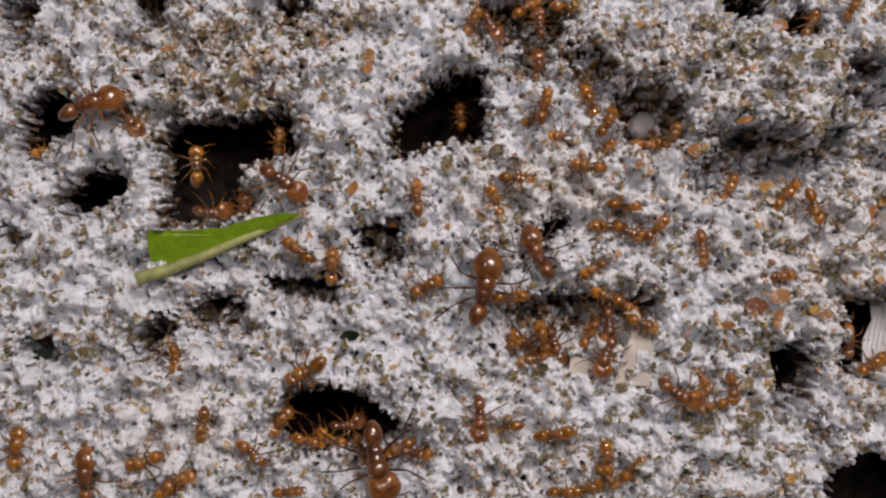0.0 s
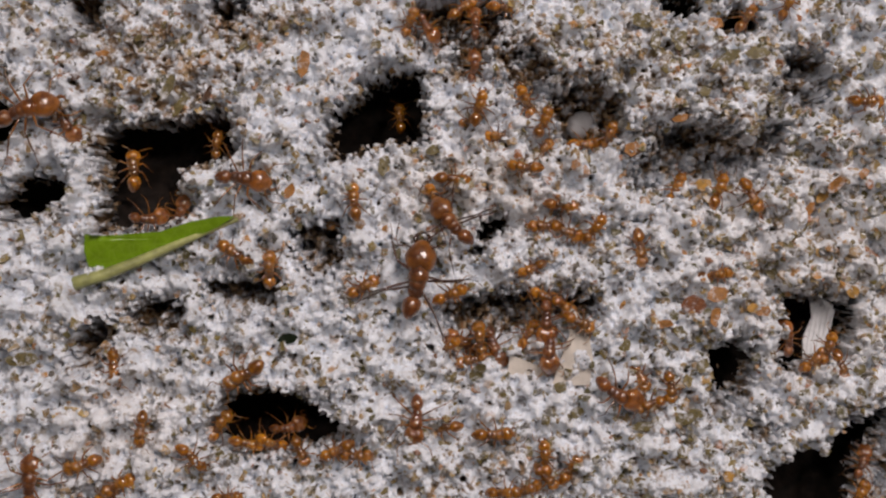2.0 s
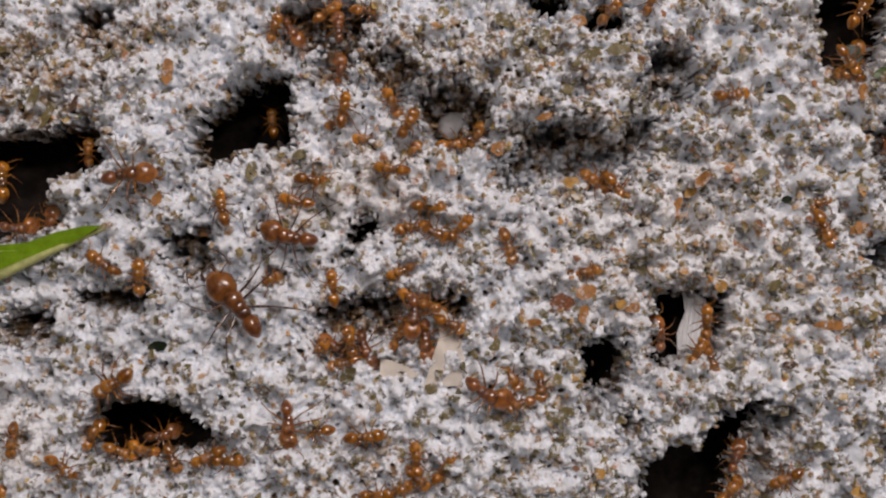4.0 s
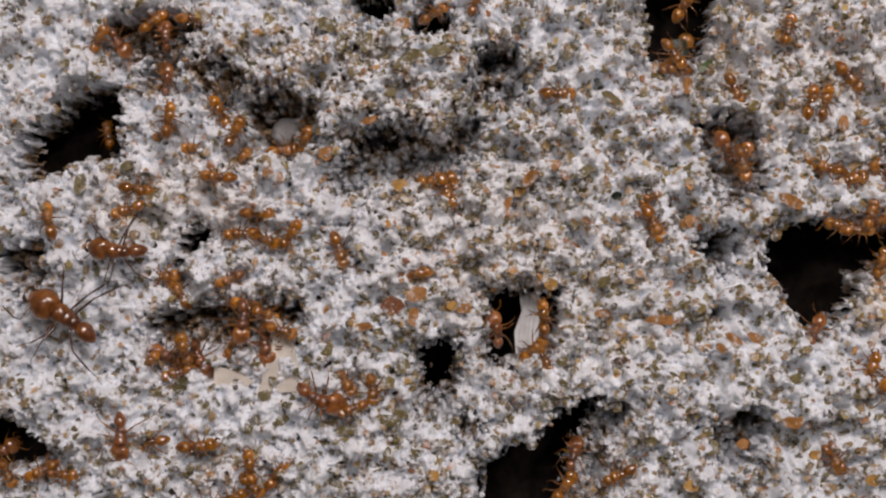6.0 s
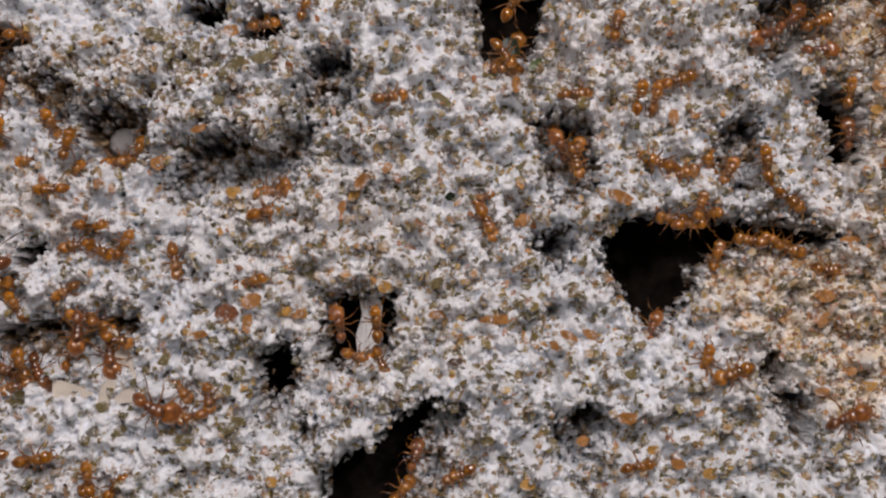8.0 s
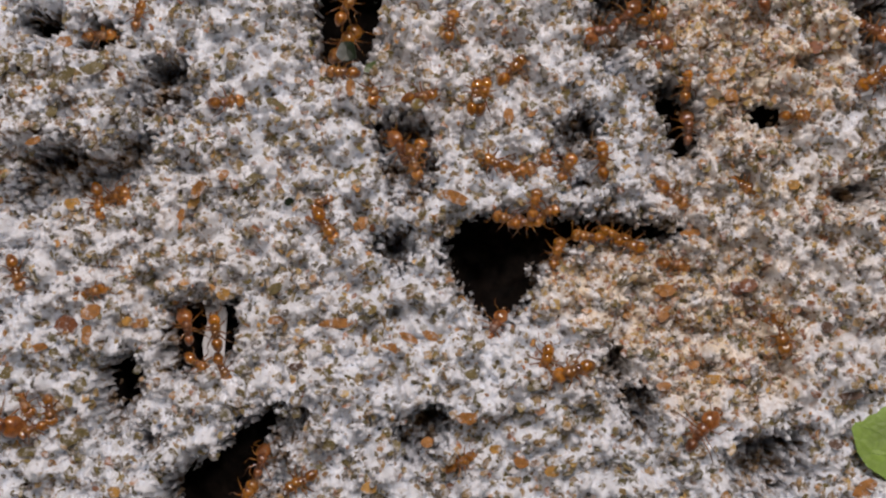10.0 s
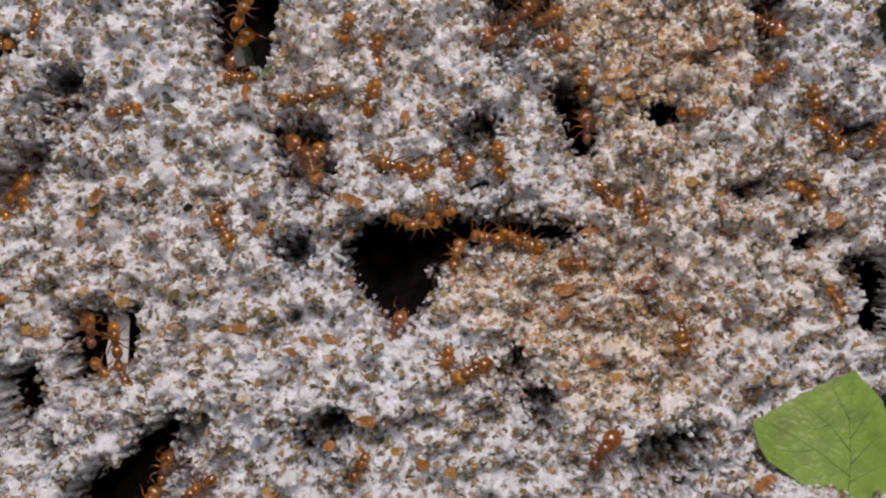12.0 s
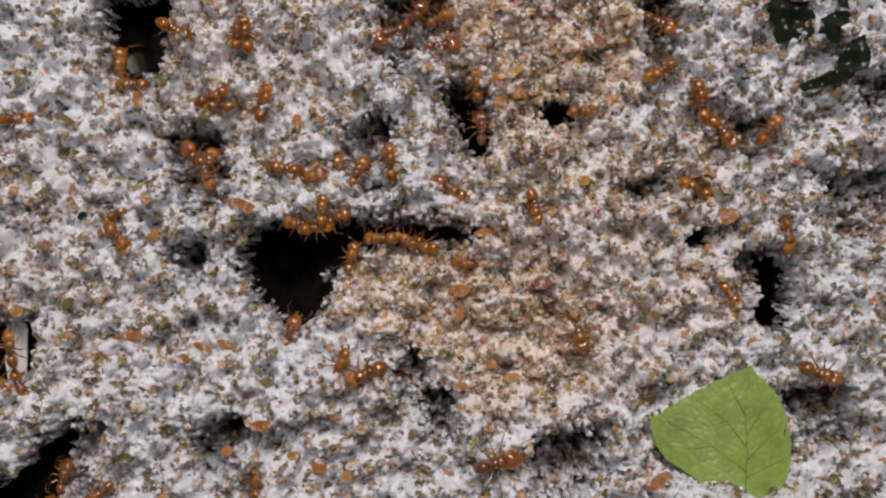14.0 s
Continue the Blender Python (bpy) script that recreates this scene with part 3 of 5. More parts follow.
# depth, creases and pinholes also turn the colour browner, as painted-in shade
COVER_SHADE = 0.36 - np.maximum(AGED_SHADED, 0.40 * ease(DIG, 0.8, 2.4)) - 0.07 * (1 - ease(GX, 0, 25)) + 0.04 * ease(GX, 12, 30) + 0.10 * band(1.2, 5) + 0.8 * TUFT - 0.25 * CREVICE - 0.15 * PINS
# leaf crumbs lie thicker in the garden's younger half, and in patches
RIGHT = ease(GX, 4, 30)
PATCH = ease(band(2, 8), -0.6, 1.2)
SPECK = np.clip(0.55 + 0.12 * RIGHT + 0.35 * PATCH + 1.2 * AGED_SHADED, 0, 1) * (1 - 0.7 * ease(DIG, 0.5, 1.5))
WARM = np.clip(WARM * (0.85 + 0.3 * band(1.5, 5)), 0, 1)


def grid_mesh(name, z, mat):
    # the steep sides bulge in and out from ledge to ledge
    steep = ease(DIG, 0.3, 1.0) * 0.10
    co = np.stack([GX + steep * np.sin(2.6 * z + 3 * band(0.8, 3)), GY + steep * np.sin(3.0 * z + 3 * band(0.8, 3)), z], -1).reshape(-1, 3) * MM
    a = (np.arange(NY - 1)[:, None] * NX + np.arange(NX - 1)[None]).ravel()
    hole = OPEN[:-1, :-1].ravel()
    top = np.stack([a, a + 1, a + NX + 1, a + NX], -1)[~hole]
    # the skirt and the flat underside
    rim = np.concatenate([np.arange(NX), np.arange(1, NY) * NX + NX - 1, (NY - 1) * NX + np.arange(NX - 2, -1, -1), np.arange(NY - 2, 0, -1) * NX])
    low = co[rim].copy()
    low[:, 2] = FLOOR * MM
    n, r = len(co), len(rim)
    k = np.arange(r)
    side = np.stack([rim, n + k, n + (k + 1) % r, np.roll(rim, -1)], -1)
    quads = np.concatenate([top, side])
    me = bpy.data.meshes.new(name)
    me.vertices.add(n + r)
    me.vertices.foreach_set("co", np.concatenate([co, low]).astype(np.float32).ravel())
    me.loops.add(quads.size + r)
    me.loops.foreach_set("vertex_index", np.concatenate([quads.ravel(), n + k[::-1]]).astype(np.int32))
    me.polygons.add(len(quads) + 1)
    me.polygons.foreach_set("loop_start", np.concatenate([np.arange(len(quads)) * 4, [quads.size]]).astype(np.int32))
    me.update(calc_edges=True)
    me.polygons.foreach_set("use_smooth", np.ones(len(quads) + 1, bool))
    for key, grid in (("warm", WARM), ("cover_shade", COVER_SHADE), ("speck", SPECK)):
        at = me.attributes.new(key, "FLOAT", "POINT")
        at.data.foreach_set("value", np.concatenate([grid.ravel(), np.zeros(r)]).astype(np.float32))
    me.materials.append(mat)
    me.validate()
    return new(name, me)


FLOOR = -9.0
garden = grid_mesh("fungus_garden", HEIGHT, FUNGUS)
tagged(garden, "porous grey-white fungus garden full of holes and chewed leaf", "fungus garden", kind="structure")

# a near-black floor, added as the holes' shade, and plain walls close the place
def slab(name, lo, hi, mat, label, category):
    bm = bmesh.new()
    bmesh.ops.create_cube(bm, size=1)
    for v in bm.verts:
        v.co = [l + (c + 0.5) * (h - l) for c, l, h in zip(v.co, lo, hi)]
    ob = part(name, bm, mat)
    for p in ob.data.polygons:
        p.use_smooth = False
    return tagged(ob, label, category, kind="structure")


slab("floor", (-0.3, -0.3, -0.03), (0.35, 0.3, FLOOR * MM), HOLLOW_SHADE, "plain near-black floor added as shade under the fungus garden", "floor")
# an added lumpy sheet, near black, stands in for shade under the holes
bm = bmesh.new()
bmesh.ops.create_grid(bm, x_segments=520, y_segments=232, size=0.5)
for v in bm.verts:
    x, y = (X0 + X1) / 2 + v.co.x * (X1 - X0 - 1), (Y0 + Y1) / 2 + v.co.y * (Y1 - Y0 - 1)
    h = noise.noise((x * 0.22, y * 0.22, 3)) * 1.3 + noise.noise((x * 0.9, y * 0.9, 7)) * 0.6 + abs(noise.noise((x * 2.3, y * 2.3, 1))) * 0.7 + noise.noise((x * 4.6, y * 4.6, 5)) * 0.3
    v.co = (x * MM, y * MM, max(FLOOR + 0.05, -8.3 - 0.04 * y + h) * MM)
tagged(part("refuse_layer", bm, HOLLOW_SHADE), "added lumpy near-black sheet as shade in the hollow underneath", "refuse", kind="structure")
slab("wall_north", (-0.3, 0.3, -0.03), (0.35, 0.31, 0.4), WALL, "plain grey wall round the garden", "wall")
slab("wall_south", (-0.3, -0.31, -0.03), (0.35, -0.3, 0.4), WALL, "plain grey wall round the garden", "wall")
slab("wall_east", (0.35, -0.31, -0.03), (0.36, 0.31, 0.4), WALL, "plain grey wall round the garden", "wall")
slab("wall_west", (-0.31, -0.31, -0.03), (-0.3, 0.31, 0.4), WALL, "plain grey wall round the garden", "wall")
slab("ceiling", (-0.31, -0.31, 0.4), (0.36, 0.31, 0.41), WALL, "plain grey ceiling over the garden", "ceiling")


def smooth_grid(a, mm):
    ky, kx = np.fft.fftfreq(NY, STEP)[:, None], np.fft.rfftfreq(NX, STEP)[None]
    return np.fft.irfft2(np.fft.rfft2(a) * np.exp(-(np.hypot(kx, ky) * mm * 2.0) ** 2 / 2), (NY, NX))


SOFT = smooth_grid(COARSE + TUFT, 0.7)
DEEP = smooth_grid(HEIGHT, 0.35)


def crest(x, y, r):
    """The highest place of the garden within r millimetres."""
    j, i, k = round((y - Y0) / STEP), round((x - X0) / STEP), max(1, round(r / STEP))
    return float(np.quantile(HEIGHT[max(0, j - k):j + k + 1, max(0, i - k):i + k + 1], 0.9))


def ground(x, y, grid=None):
    g = HEIGHT if grid is None else grid
    return float(g[min(NY - 1, max(0, round((y - Y0) / STEP))), min(NX - 1, max(0, round((x - X0) / STEP)))])


def tufts(count, seed):
    """Loose cottony tufts of mycelium over the surface and thickest round the holes' rims."""
    g = np.random.default_rng(seed)
    bm = bmesh.new()
    bmesh.ops.create_icosphere(bm, subdivisions=2, radius=1)
    ico = np.array([v.co for v in bm.verts])
    tri = np.array([[v.index for v in f.verts] for f in bm.faces])
    bm.free()
    x, y = g.uniform(X0 + 1, X1 - 1, count * 4), g.uniform(Y0 + 3, Y1 - 2, count * 4)
    j, i = np.rint((y - Y0) / STEP).astype(int), np.rint((x - X0) / STEP).astype(int)
    rim = (DIG[j, i] > 0.1) & (DIG[j, i] < 1.0)
    keep = (rim | (g.random(count * 4) < 0.12)) & ~OPEN[j, i]
    x, y, j, i = (a[keep][:count] for a in (x, y, j, i))
    n = len(x)
    r = 0.06 + 0.13 * g.random(n) ** 1.5
    wob = 1 + 0.26 * g.standard_normal((n, len(ico)))
    axes = r[:, None] * g.uniform(0.7, 1.3, (n, 3))
    co = ico[None] * wob[..., None] * axes[:, None] + np.stack([x, y, HEIGHT[j, i]], -1)[:, None]
    faces = (tri[None] + (np.arange(n) * len(ico))[:, None, None]).reshape(-1, 3)
    me = bpy.data.meshes.new("mycelium_tufts")
    me.vertices.add(n * len(ico))
    me.vertices.foreach_set("co", (co * MM).astype(np.float32).ravel())
    me.loops.add(faces.size)
    me.loops.foreach_set("vertex_index", faces.astype(np.int32).ravel())
    me.polygons.add(len(faces))
    me.polygons.foreach_set("loop_start", (np.arange(len(faces)) * 3).astype(np.int32))
    me.update(calc_edges=True)
    me.polygons.foreach_set("use_smooth", np.ones(len(faces), bool))
    for key, grid in (("warm", WARM[j, i]), ("cover_shade", COVER_SHADE[j, i]), ("speck", SPECK[j, i])):
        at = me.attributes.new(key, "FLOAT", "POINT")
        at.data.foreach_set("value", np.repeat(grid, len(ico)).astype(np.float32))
    me.materials.append(FUNGUS)
    return tagged(new("mycelium_tufts", me), "loose white cottony tufts of fungus threads", "fungus tufts", kind="stuff")


tufts(9000, 21)


# ---- ants ----
def ball(bm, centre, radii, turn=(0, 0, 0), rings=2, shape=None):
    r = bmesh.ops.create_icosphere(bm, subdivisions=rings, radius=1)
    m = pose(*centre, *turn) @ Matrix.Diagonal((*radii, 1))
    for v in r["verts"]:
        rough = 1 + 0.05 * noise.noise(v.co * 3.1) + 0.03 * noise.noise(v.co * 7.3)
        if shape:
            v.co = shape(v.co)
        v.co = m @ (v.co * rough)


def tube(bm, points, radii, sides=6):
    """A limb along points with a thickness at each."""
    loops = []
    for k, (p, r) in enumerate(zip(points, radii)):
        p = Vector(p)
        d = (Vector(points[min(k + 1, len(points) - 1)]) - Vector(points[max(k - 1, 0)])).normalized()
        u = d.cross(Vector((0.31, 0.17, 0.93))).normalized()
        w = d.cross(u)
        loops.append([bm.verts.new(p + r * (math.cos(a) * u + math.sin(a) * w)) for a in (2 * math.pi * i / sides for i in range(sides))])
    for a, b in zip(loops, loops[1:]):
        for i in range(sides):
            bm.faces.new((a[i], a[(i + 1) % sides], b[(i + 1) % sides], b[i]))
    bm.faces.new(loops[0][::-1])
    bm.faces.new(loops[-1])


def heart(co):
    """The head of a leafcutter: two lobes behind with a notch between, narrower in front."""
    x, y, z = co
    if x < 0:
        x *= 0.74 + 0.42 * min(1, abs(y) * 1.7)
    return Vector((x, y * (1 - 0.34 * max(0, x)), z * (1 - 0.15 * x)))


def drop_shape(co):
    x, y, z = co
    taper = (1 + 0.24 * x) * (1 - 0.05 * math.exp(-((x + 0.15) / 0.05) ** 2) - 0.04 * math.exp(-((x + 0.5) / 0.05) ** 2))
    return Vector((x, y * taper, z * taper - 0.08 * (x < 0) * x * x))


def shift(bm, by):
    for v in bm.verts:
        v.co -= Vector(by)
    return bm


def build_ant(skin, limb, head=1.0, leg=1.0, nod=0.0, turn=0.0, curl=0.0, sway=0.0, seed=0, slim=1.0):
    """An ant 2.3 units long that looks along x and stands on z = 0. nod, turn: of the head; curl, sway: of the gaster, in degrees."""
    r = random.Random(seed)
    root = new("ant")
    back_skin = ORANGE_BACK if skin is ORANGE else RUSSET_BACK
    z = 0.44 * (0.6 + 0.4 * leg)

    def add(name, bm, mat, at, rot=(0, 0, 0), parent=root):
        ob = part(name, bm, mat, parent)
        ob.matrix_basis = pose(*at, *rot)
        return ob

    bm = bmesh.new()
    ball(bm, (0.15, 0, 0.03), (0.29, 0.285 * slim, 0.25), (0, -8, 0))
    ball(bm, (-0.06, 0, 0.01), (0.25, 0.235 * slim, 0.21))
    ball(bm, (-0.24, 0, -0.03), (0.23, 0.215 * slim, 0.19), (0, 14, 0))
    for sx, sz, sy, l in ((0.24, 0.15, 0.1, 0.12), (0.02, 0.12, 0.06, 0.09), (-0.3, 0.07, 0.06, 0.15)):
        for s in (-1, 1):
            tube(bm, [(sx, s * sy, sz), (sx - 0.5 * l, s * (sy + 0.5 * l), sz + 0.7 * l)], (0.035, 0.006), 5)
    add("thorax", bm, back_skin, (0, 0, z))
    bm = bmesh.new()
    ball(bm, (-0.05, 0, 0.01), (0.085, 0.075, 0.09), rings=1)
    ball(bm, (-0.13, 0, 0.0), (0.11, 0.12, 0.115), rings=2)
    add("petiole", bm, back_skin, (-0.32, 0, z - 0.06), (0, -curl * 0.3, sway * 0.4))
    bm = bmesh.new()
    g = 1.0 if leg < 1 else 0.85
    ball(bm, (-0.31 * g, 0, 0.02), (0.38 * g, 0.285 * g, 0.28 * g), shape=drop_shape, rings=3)
    back = Vector((-0.32, 0, z - 0.06)) + (pose(0, 0, 0, 0, -curl * 0.3, sway * 0.4) @ Vector((-0.11, 0, 0.0)))
    add("gaster", bm, skin, back, (0, -curl, sway))
    hub = Vector((0.30, 0, z + 0.03))
    bm = bmesh.new()
    ball(bm, ((0.27 if leg < 1 else 0.34) * head, 0, 0), ((0.31 if leg < 1 else 0.40) * head, (0.315 if leg < 1 else 0.38) * head, 0.27 * head), shape=heart, rings=3)
    skull = add("head", bm, skin, hub, (0, nod, turn))
    for s in (-1, 1):
        bm = bmesh.new()
        tube(bm, [(0, 0, 0), (0.10 * head, s * 0.05 * head, -0.02), (0.19 * head, 0, -0.04), (0.24 * head, -s * 0.10 * head, -0.05)], (0.055 * head, 0.06 * head, 0.045 * head, 0.012), 6)
        add("mandible", bm, limb, ((0.50 if leg < 1 else 0.68) * head, s * 0.13 * head, -0.07 * head), parent=skull)
        bm = bmesh.new()
        ball(bm, (0, 0, 0), (0.042, 0.025, 0.042), rings=1)
        add("eye", bm, EYE_DARK, (0.36 * head, s * 0.285 * head, 0.05 * head), parent=skull)
        bm = bmesh.new()
        a, b = r.uniform(-0.08, 0.1), r.uniform(-0.15, 0.15)
        L = 0.6 + 0.4 * leg
        pts = [(0, 0, 0), (0.07 * L, s * 0.17 * L, 0.10), (0.14 * L + a, s * 0.38 * L, 0.15), (0.30 * L + a, s * (0.42 * L + b * 0.4), 0.12), (0.52 * L + a, s * (0.38 * L + b), 0.0), (0.70 * L + a, s * (0.34 * L + b * 1.6), -0.14)]
        tube(bm, pts, (0.020, 0.017, 0.019, 0.017, 0.021, 0.010), 5)
        add("antenna", bm, limb, (0.46 * head, s * 0.12 * head, 0.10 * head), (0, 0, r.uniform(-12, 12)), parent=skull)
    for k, (hx, kx, fx, ky, fy) in enumerate(((0.20, 0.30, 0.62, 0.48, 0.80), (0.03, -0.02, -0.10, 0.58, 1.02), (-0.13, -0.42, -0.85, 0.50, 0.88))):
        for s in (-1, 1):
            j = lambda w: r.uniform(-w, w)
            hip = Vector((hx, s * 0.10, z - 0.09))
            knee = Vector((kx * (0.5 + 0.5 * leg) + j(0.1), s * (ky * leg * 0.85 + 0.05 + j(0.06)), z + 0.16 * leg))
            foot = Vector((fx * (0.4 + 0.6 * leg) + j(0.15), s * (fy * leg + j(0.1)), -0.02))
            heel = knee.lerp(foot, 0.62) + Vector((j(0.05), s * 0.03, 0.03 * leg))
            toe = foot + Vector((0.14 * (1 if fx > 0 else -1), s * 0.12, -0.01))
            w = 0.85 if leg < 1 else 0.7 if leg < 1.3 else 0.62
            bm = bmesh.new()
            tube(bm, [q - hip for q in (hip, hip.lerp(knee, 0.12), hip.lerp(knee, 0.2), hip.lerp(knee, 0.55), hip.lerp(knee, 0.96), knee, knee.lerp(heel, 0.12), knee.lerp(heel, 0.6), heel, heel.lerp(foot, 0.1), foot, toe)], [w * q for q in (0.07, 0.075, 0.045, 0.062, 0.040, 0.036, 0.034, 0.046, 0.042, 0.022, 0.018, 0.014)], 6)
            add("leg", bm, limb, hip)
    return root


EYE_DARK = plain("eye_black", (0.012, 0.008, 0.006), 0.15, 0.1)
BREEDS = {}
for code, spec in {
    "a": (ORANGE, LIMB, 1.0, 0.76, 20, 10, 10, 8, 1), "b": (ORANGE, LIMB, 1.05, 0.72, 38, -18, 35, -14, 2), "c": (ORANGE, LIMB, 0.95, 0.9, 8, 24, -6, 20, 3),
    "d": (ORANGE, LIMB, 1.1, 0.7, 50, 6, 52, 4, 4), "m": (RUSSET, LIMB, 1.08, 1.45, 15, -8, 5, 10, 5), "n": (RUSSET, LIMB, 1.15, 1.05, 30, 16, 28, -12, 6),
    "l": (RUSSET, DARK_LIMB, 1.12, 1.55, 12, 6, -4, -8, 7), "k": (RUSSET, DARK_LIMB, 1.08, 1.6, 20, -10, 10, 14, 8),
}.items():
    BREEDS[code] = build_ant(*spec)
LABELS = {
    "a": "small glossy orange ant on the white fungus", "b": "small orange ant bent over the fungus", "c": "small orange ant with outstretched legs", "d": "small curled-up orange ant on the fungus",
    "m": "medium russet ant with long thin legs", "n": "medium russet ant with bowed head", "l": "large brown ant with broad heart-shaped head", "k": "large brown long-legged ant on the fungus",
}
USED, MOVERS, ANTS = set(), [], []


def stand(x, y, turn, size, sink, pitch=0.0, roll=0.0):
    z = ground(x, y, SOFT) + 0.10 + sink
    return pose(x * MM, y * MM, z * MM, 0, 0, turn) @ pose(0, 0, 0, roll, pitch, 0) @ Matrix.Scale(size * MM, 4)


def ant(code, size, sink, *seen):
    """An ant of a breed and size; seen: rows of (seconds, x, y, heading) or one (x, y, heading); sink: height over the garden's surface."""
    r = random.Random(repr(seen[0]))
    pitch, roll = r.uniform(-14, 14), r.uniform(-16, 16)
    first = seen[0] if len(seen[0]) == 3 else seen[0][1:]
    m = stand(*first, size, sink, pitch, roll)
    if code in USED:
        ob = copy_thing(BREEDS[code], m.copy())
        ob.matrix_basis = m
    else:
        ob = BREEDS[code]
        ob.matrix_basis = m
        USED.add(code)
    tagged(ob, LABELS[code], "ant", group="ants in the fungus garden")
    ANTS.append(ob)
    if len(seen) > 1:
        MOVERS.append((ob, size, sink, seen))
    return ob


ant("m", 1.91, 0.2, (-19.80, 8.03, 20))
ant("n", 1.19, 0, (-17.81, 7.24, -60))
ant("a", 1.04, -1.5, (-23.13, 5.62, 200))
ant("b", 1.34, -0.6, (-14.12, 4.79, 100))
ant("b", 0.97, -2, (-9.54, 6.41, 90))
ant("m", 1.57, 0.1, (0.0, -8.89, 3.79, -35), (1.5, -8.25, 4.01, -12), (2.2, -7.41, 4.23, -6), (4.4, -6.18, 4.91, 8), (5.0, -5.83, 5.16, 22), (6.0, -6.14, 5.47, 16))
ant("n", 1.19, -0.9, (-13.25, 2.12, 0))
ant("n", 1.05, -0.7, (-11.53, 2.34, 60))
ant("a", 1.16, 0, (-1.40, 2.90, 95))
ant("b", 1.0, -5.0, (1.05, 7.95, 100))
ant("a", 1.19, 0, (-8.14, -0.03, 140))
ant("b", 1.26, 0, (-6.32, -0.86, 95))
ant("c", 1.11, 0, (5.71, 8.11, 65))
ant("a", 1.16, 0, (8.28, 8.53, 110))
ant("d", 0.89, 0, (5.16, 7.40, 20))
ant("a", 1.07, 0, (6.75, 6.56, 178))
ant("b", 1.11, 0, (9.23, 7.24, 70))
ant("d", 0.92, 0, (9.40, 5.72, 45))
ant("a", 1.11, 0, (8.11, 4.73, 170))
ant("c", 1.11, 0, (0.0, 4.28, 3.96, -15), (2.2, 4.23, 3.98, -16), (5.0, 3.62, 4.24, -23))
ant("c", 1.11, 0, (0.0, 2.93, 2.74, 100), (2.2, 3.10, 2.97, 109), (4.4, 2.53, 3.08, 168), (5.0, 2.78, 3.12, 187))
ant("a", 1.07, 0, (10.32, 2.39, -10))
ant("a", 1.11, 0, (9.10, 1.24, 180))
ant("b", 1.16, 0, (10.63, 0.99, -20))
ant("a", 1.07, 0, (11.97, 1.24, 45))
ant("a", 1.07, -1.2, (11.80, 6.12, 0))
ant("d", 1.04, -0.8, (13.11, 6.55, 60))
ant("a", 1.11, -0.5, (0.0, 16.55, 3.50, 60), (2.2, 17.05, 3.44, 59), (4.5, 21.33, 3.23, 98))
ant("c", 1.16, 0, (0.0, 19.55, 3.13, 40), (2.0, 19.22, 3.27, 59), (5.0, 19.89, 3.73, 167), (6.5, 20.36, 3.55, 166), (7.5, 20.50, 3.54, 185), (8.5, 19.87, 3.39, 174), (11.0, 19.66, 3.39, -38))
ant("c", 1.16, 0, (0.0, 20.84, 2.26, -80), (2.0, 20.96, 2.77, -71), (5.0, 20.97, 3.06, -63), (6.5, 20.95, 2.87, -84), (7.5, 20.57, 2.32, 5), (8.5, 19.77, 2.27, -6), (11.0, 20.94, 4.67, 32))
ant("a", 1.19, -0.3, (14.60, -0.13, -85))
ant("b", 1.19, 0, (0.0, -0.82, -2.03, 35), (2.2, -0.92, -1.97, 34), (4.5, 1.52, -1.27, 38), (5.0, 1.40, -1.58, 37), (6.0, 4.67, -0.74, 6), (7.5, 4.57, -0.23, -0))
ant("l", 2.14, 0.25, (0.0, 2.28, -2.25, 78), (0.8, 2.46, -2.12, 76), (1.5, 2.30, -1.68, 76), (2.2, 2.00, -1.78, 79), (4.4, -1.09, -2.86, 138), (5.0, -0.02, -3.34, 149), (6.5, -0.81, -2.22, 138), (8.0, -0.92, -1.61, 135))
ant("k", 1.65, 0.25, (0.0, 5.26, -0.29, 115), (0.8, 4.80, 0.50, 118), (1.5, 3.90, 1.16, 118), (2.2, 4.04, 1.61, 134), (4.4, 2.02, 0.87, 170), (5.0, 2.47, 0.78, 172), (6.0, 2.45, 0.83, 172), (7.0, 3.18, 0.68, 176), (7.5, 3.73, 0.61, 175), (8.5, 4.54, 0.97, 174))
ant("a", 0.97, 0, (8.32, -1.14, 200))
ant("a", 1.11, 0, (0.0, 3.84, -2.66, 0), (2.0, 4.00, -2.45, 19), (4.5, 4.84, -1.67, 108), (5.0, 5.40, -1.63, 117))
ant("a", 1.11, 0, (9.22, -2.66, 150))
ant("b", 1.11, 0, (10.26, -3.14, -30))
ant("b", 1.11, 0, (11.20, -4.18, -20))
ant("m", 1.29, 0, (0.0, 9.36, -4.40, -90), (5.0, 9.13, -3.49, -98))
ant("n", 1.40, 0, (0.0, 9.09, -6.03, -110), (5.0, 9.92, -4.95, -78), (8.5, 10.69, -5.07, -96))
ant("c", 1.04, 0, (8.25, -4.71, 50))
ant("n", 1.26, -0.4, (4.63, -5.21, 150))
ant("n", 1.26, -0.4, (6.38, -5.52, -70))
ant("d", 1.19, -0.3, (5.58, -4.89, 100))
ant("a", 1.11, 0, (5.08, -6.28, 190))
ant("a", 0.97, 0, (3.67, -5.34, 30))
ant("n", 1.54, 0, (13.11, -8.00, -30))
ant("d", 1.11, 0, (14.54, -7.38, -60))
ant("d", 1.11, 0, (16.01, -7.85, -90))
ant("b", 1.04, 0, (14.92, -8.78, 200))
ant("a", 1.11, 0.1, (18.99, -1.55, 5))
ant("b", 1.48, 0, (-23.93, -10.96, 85))
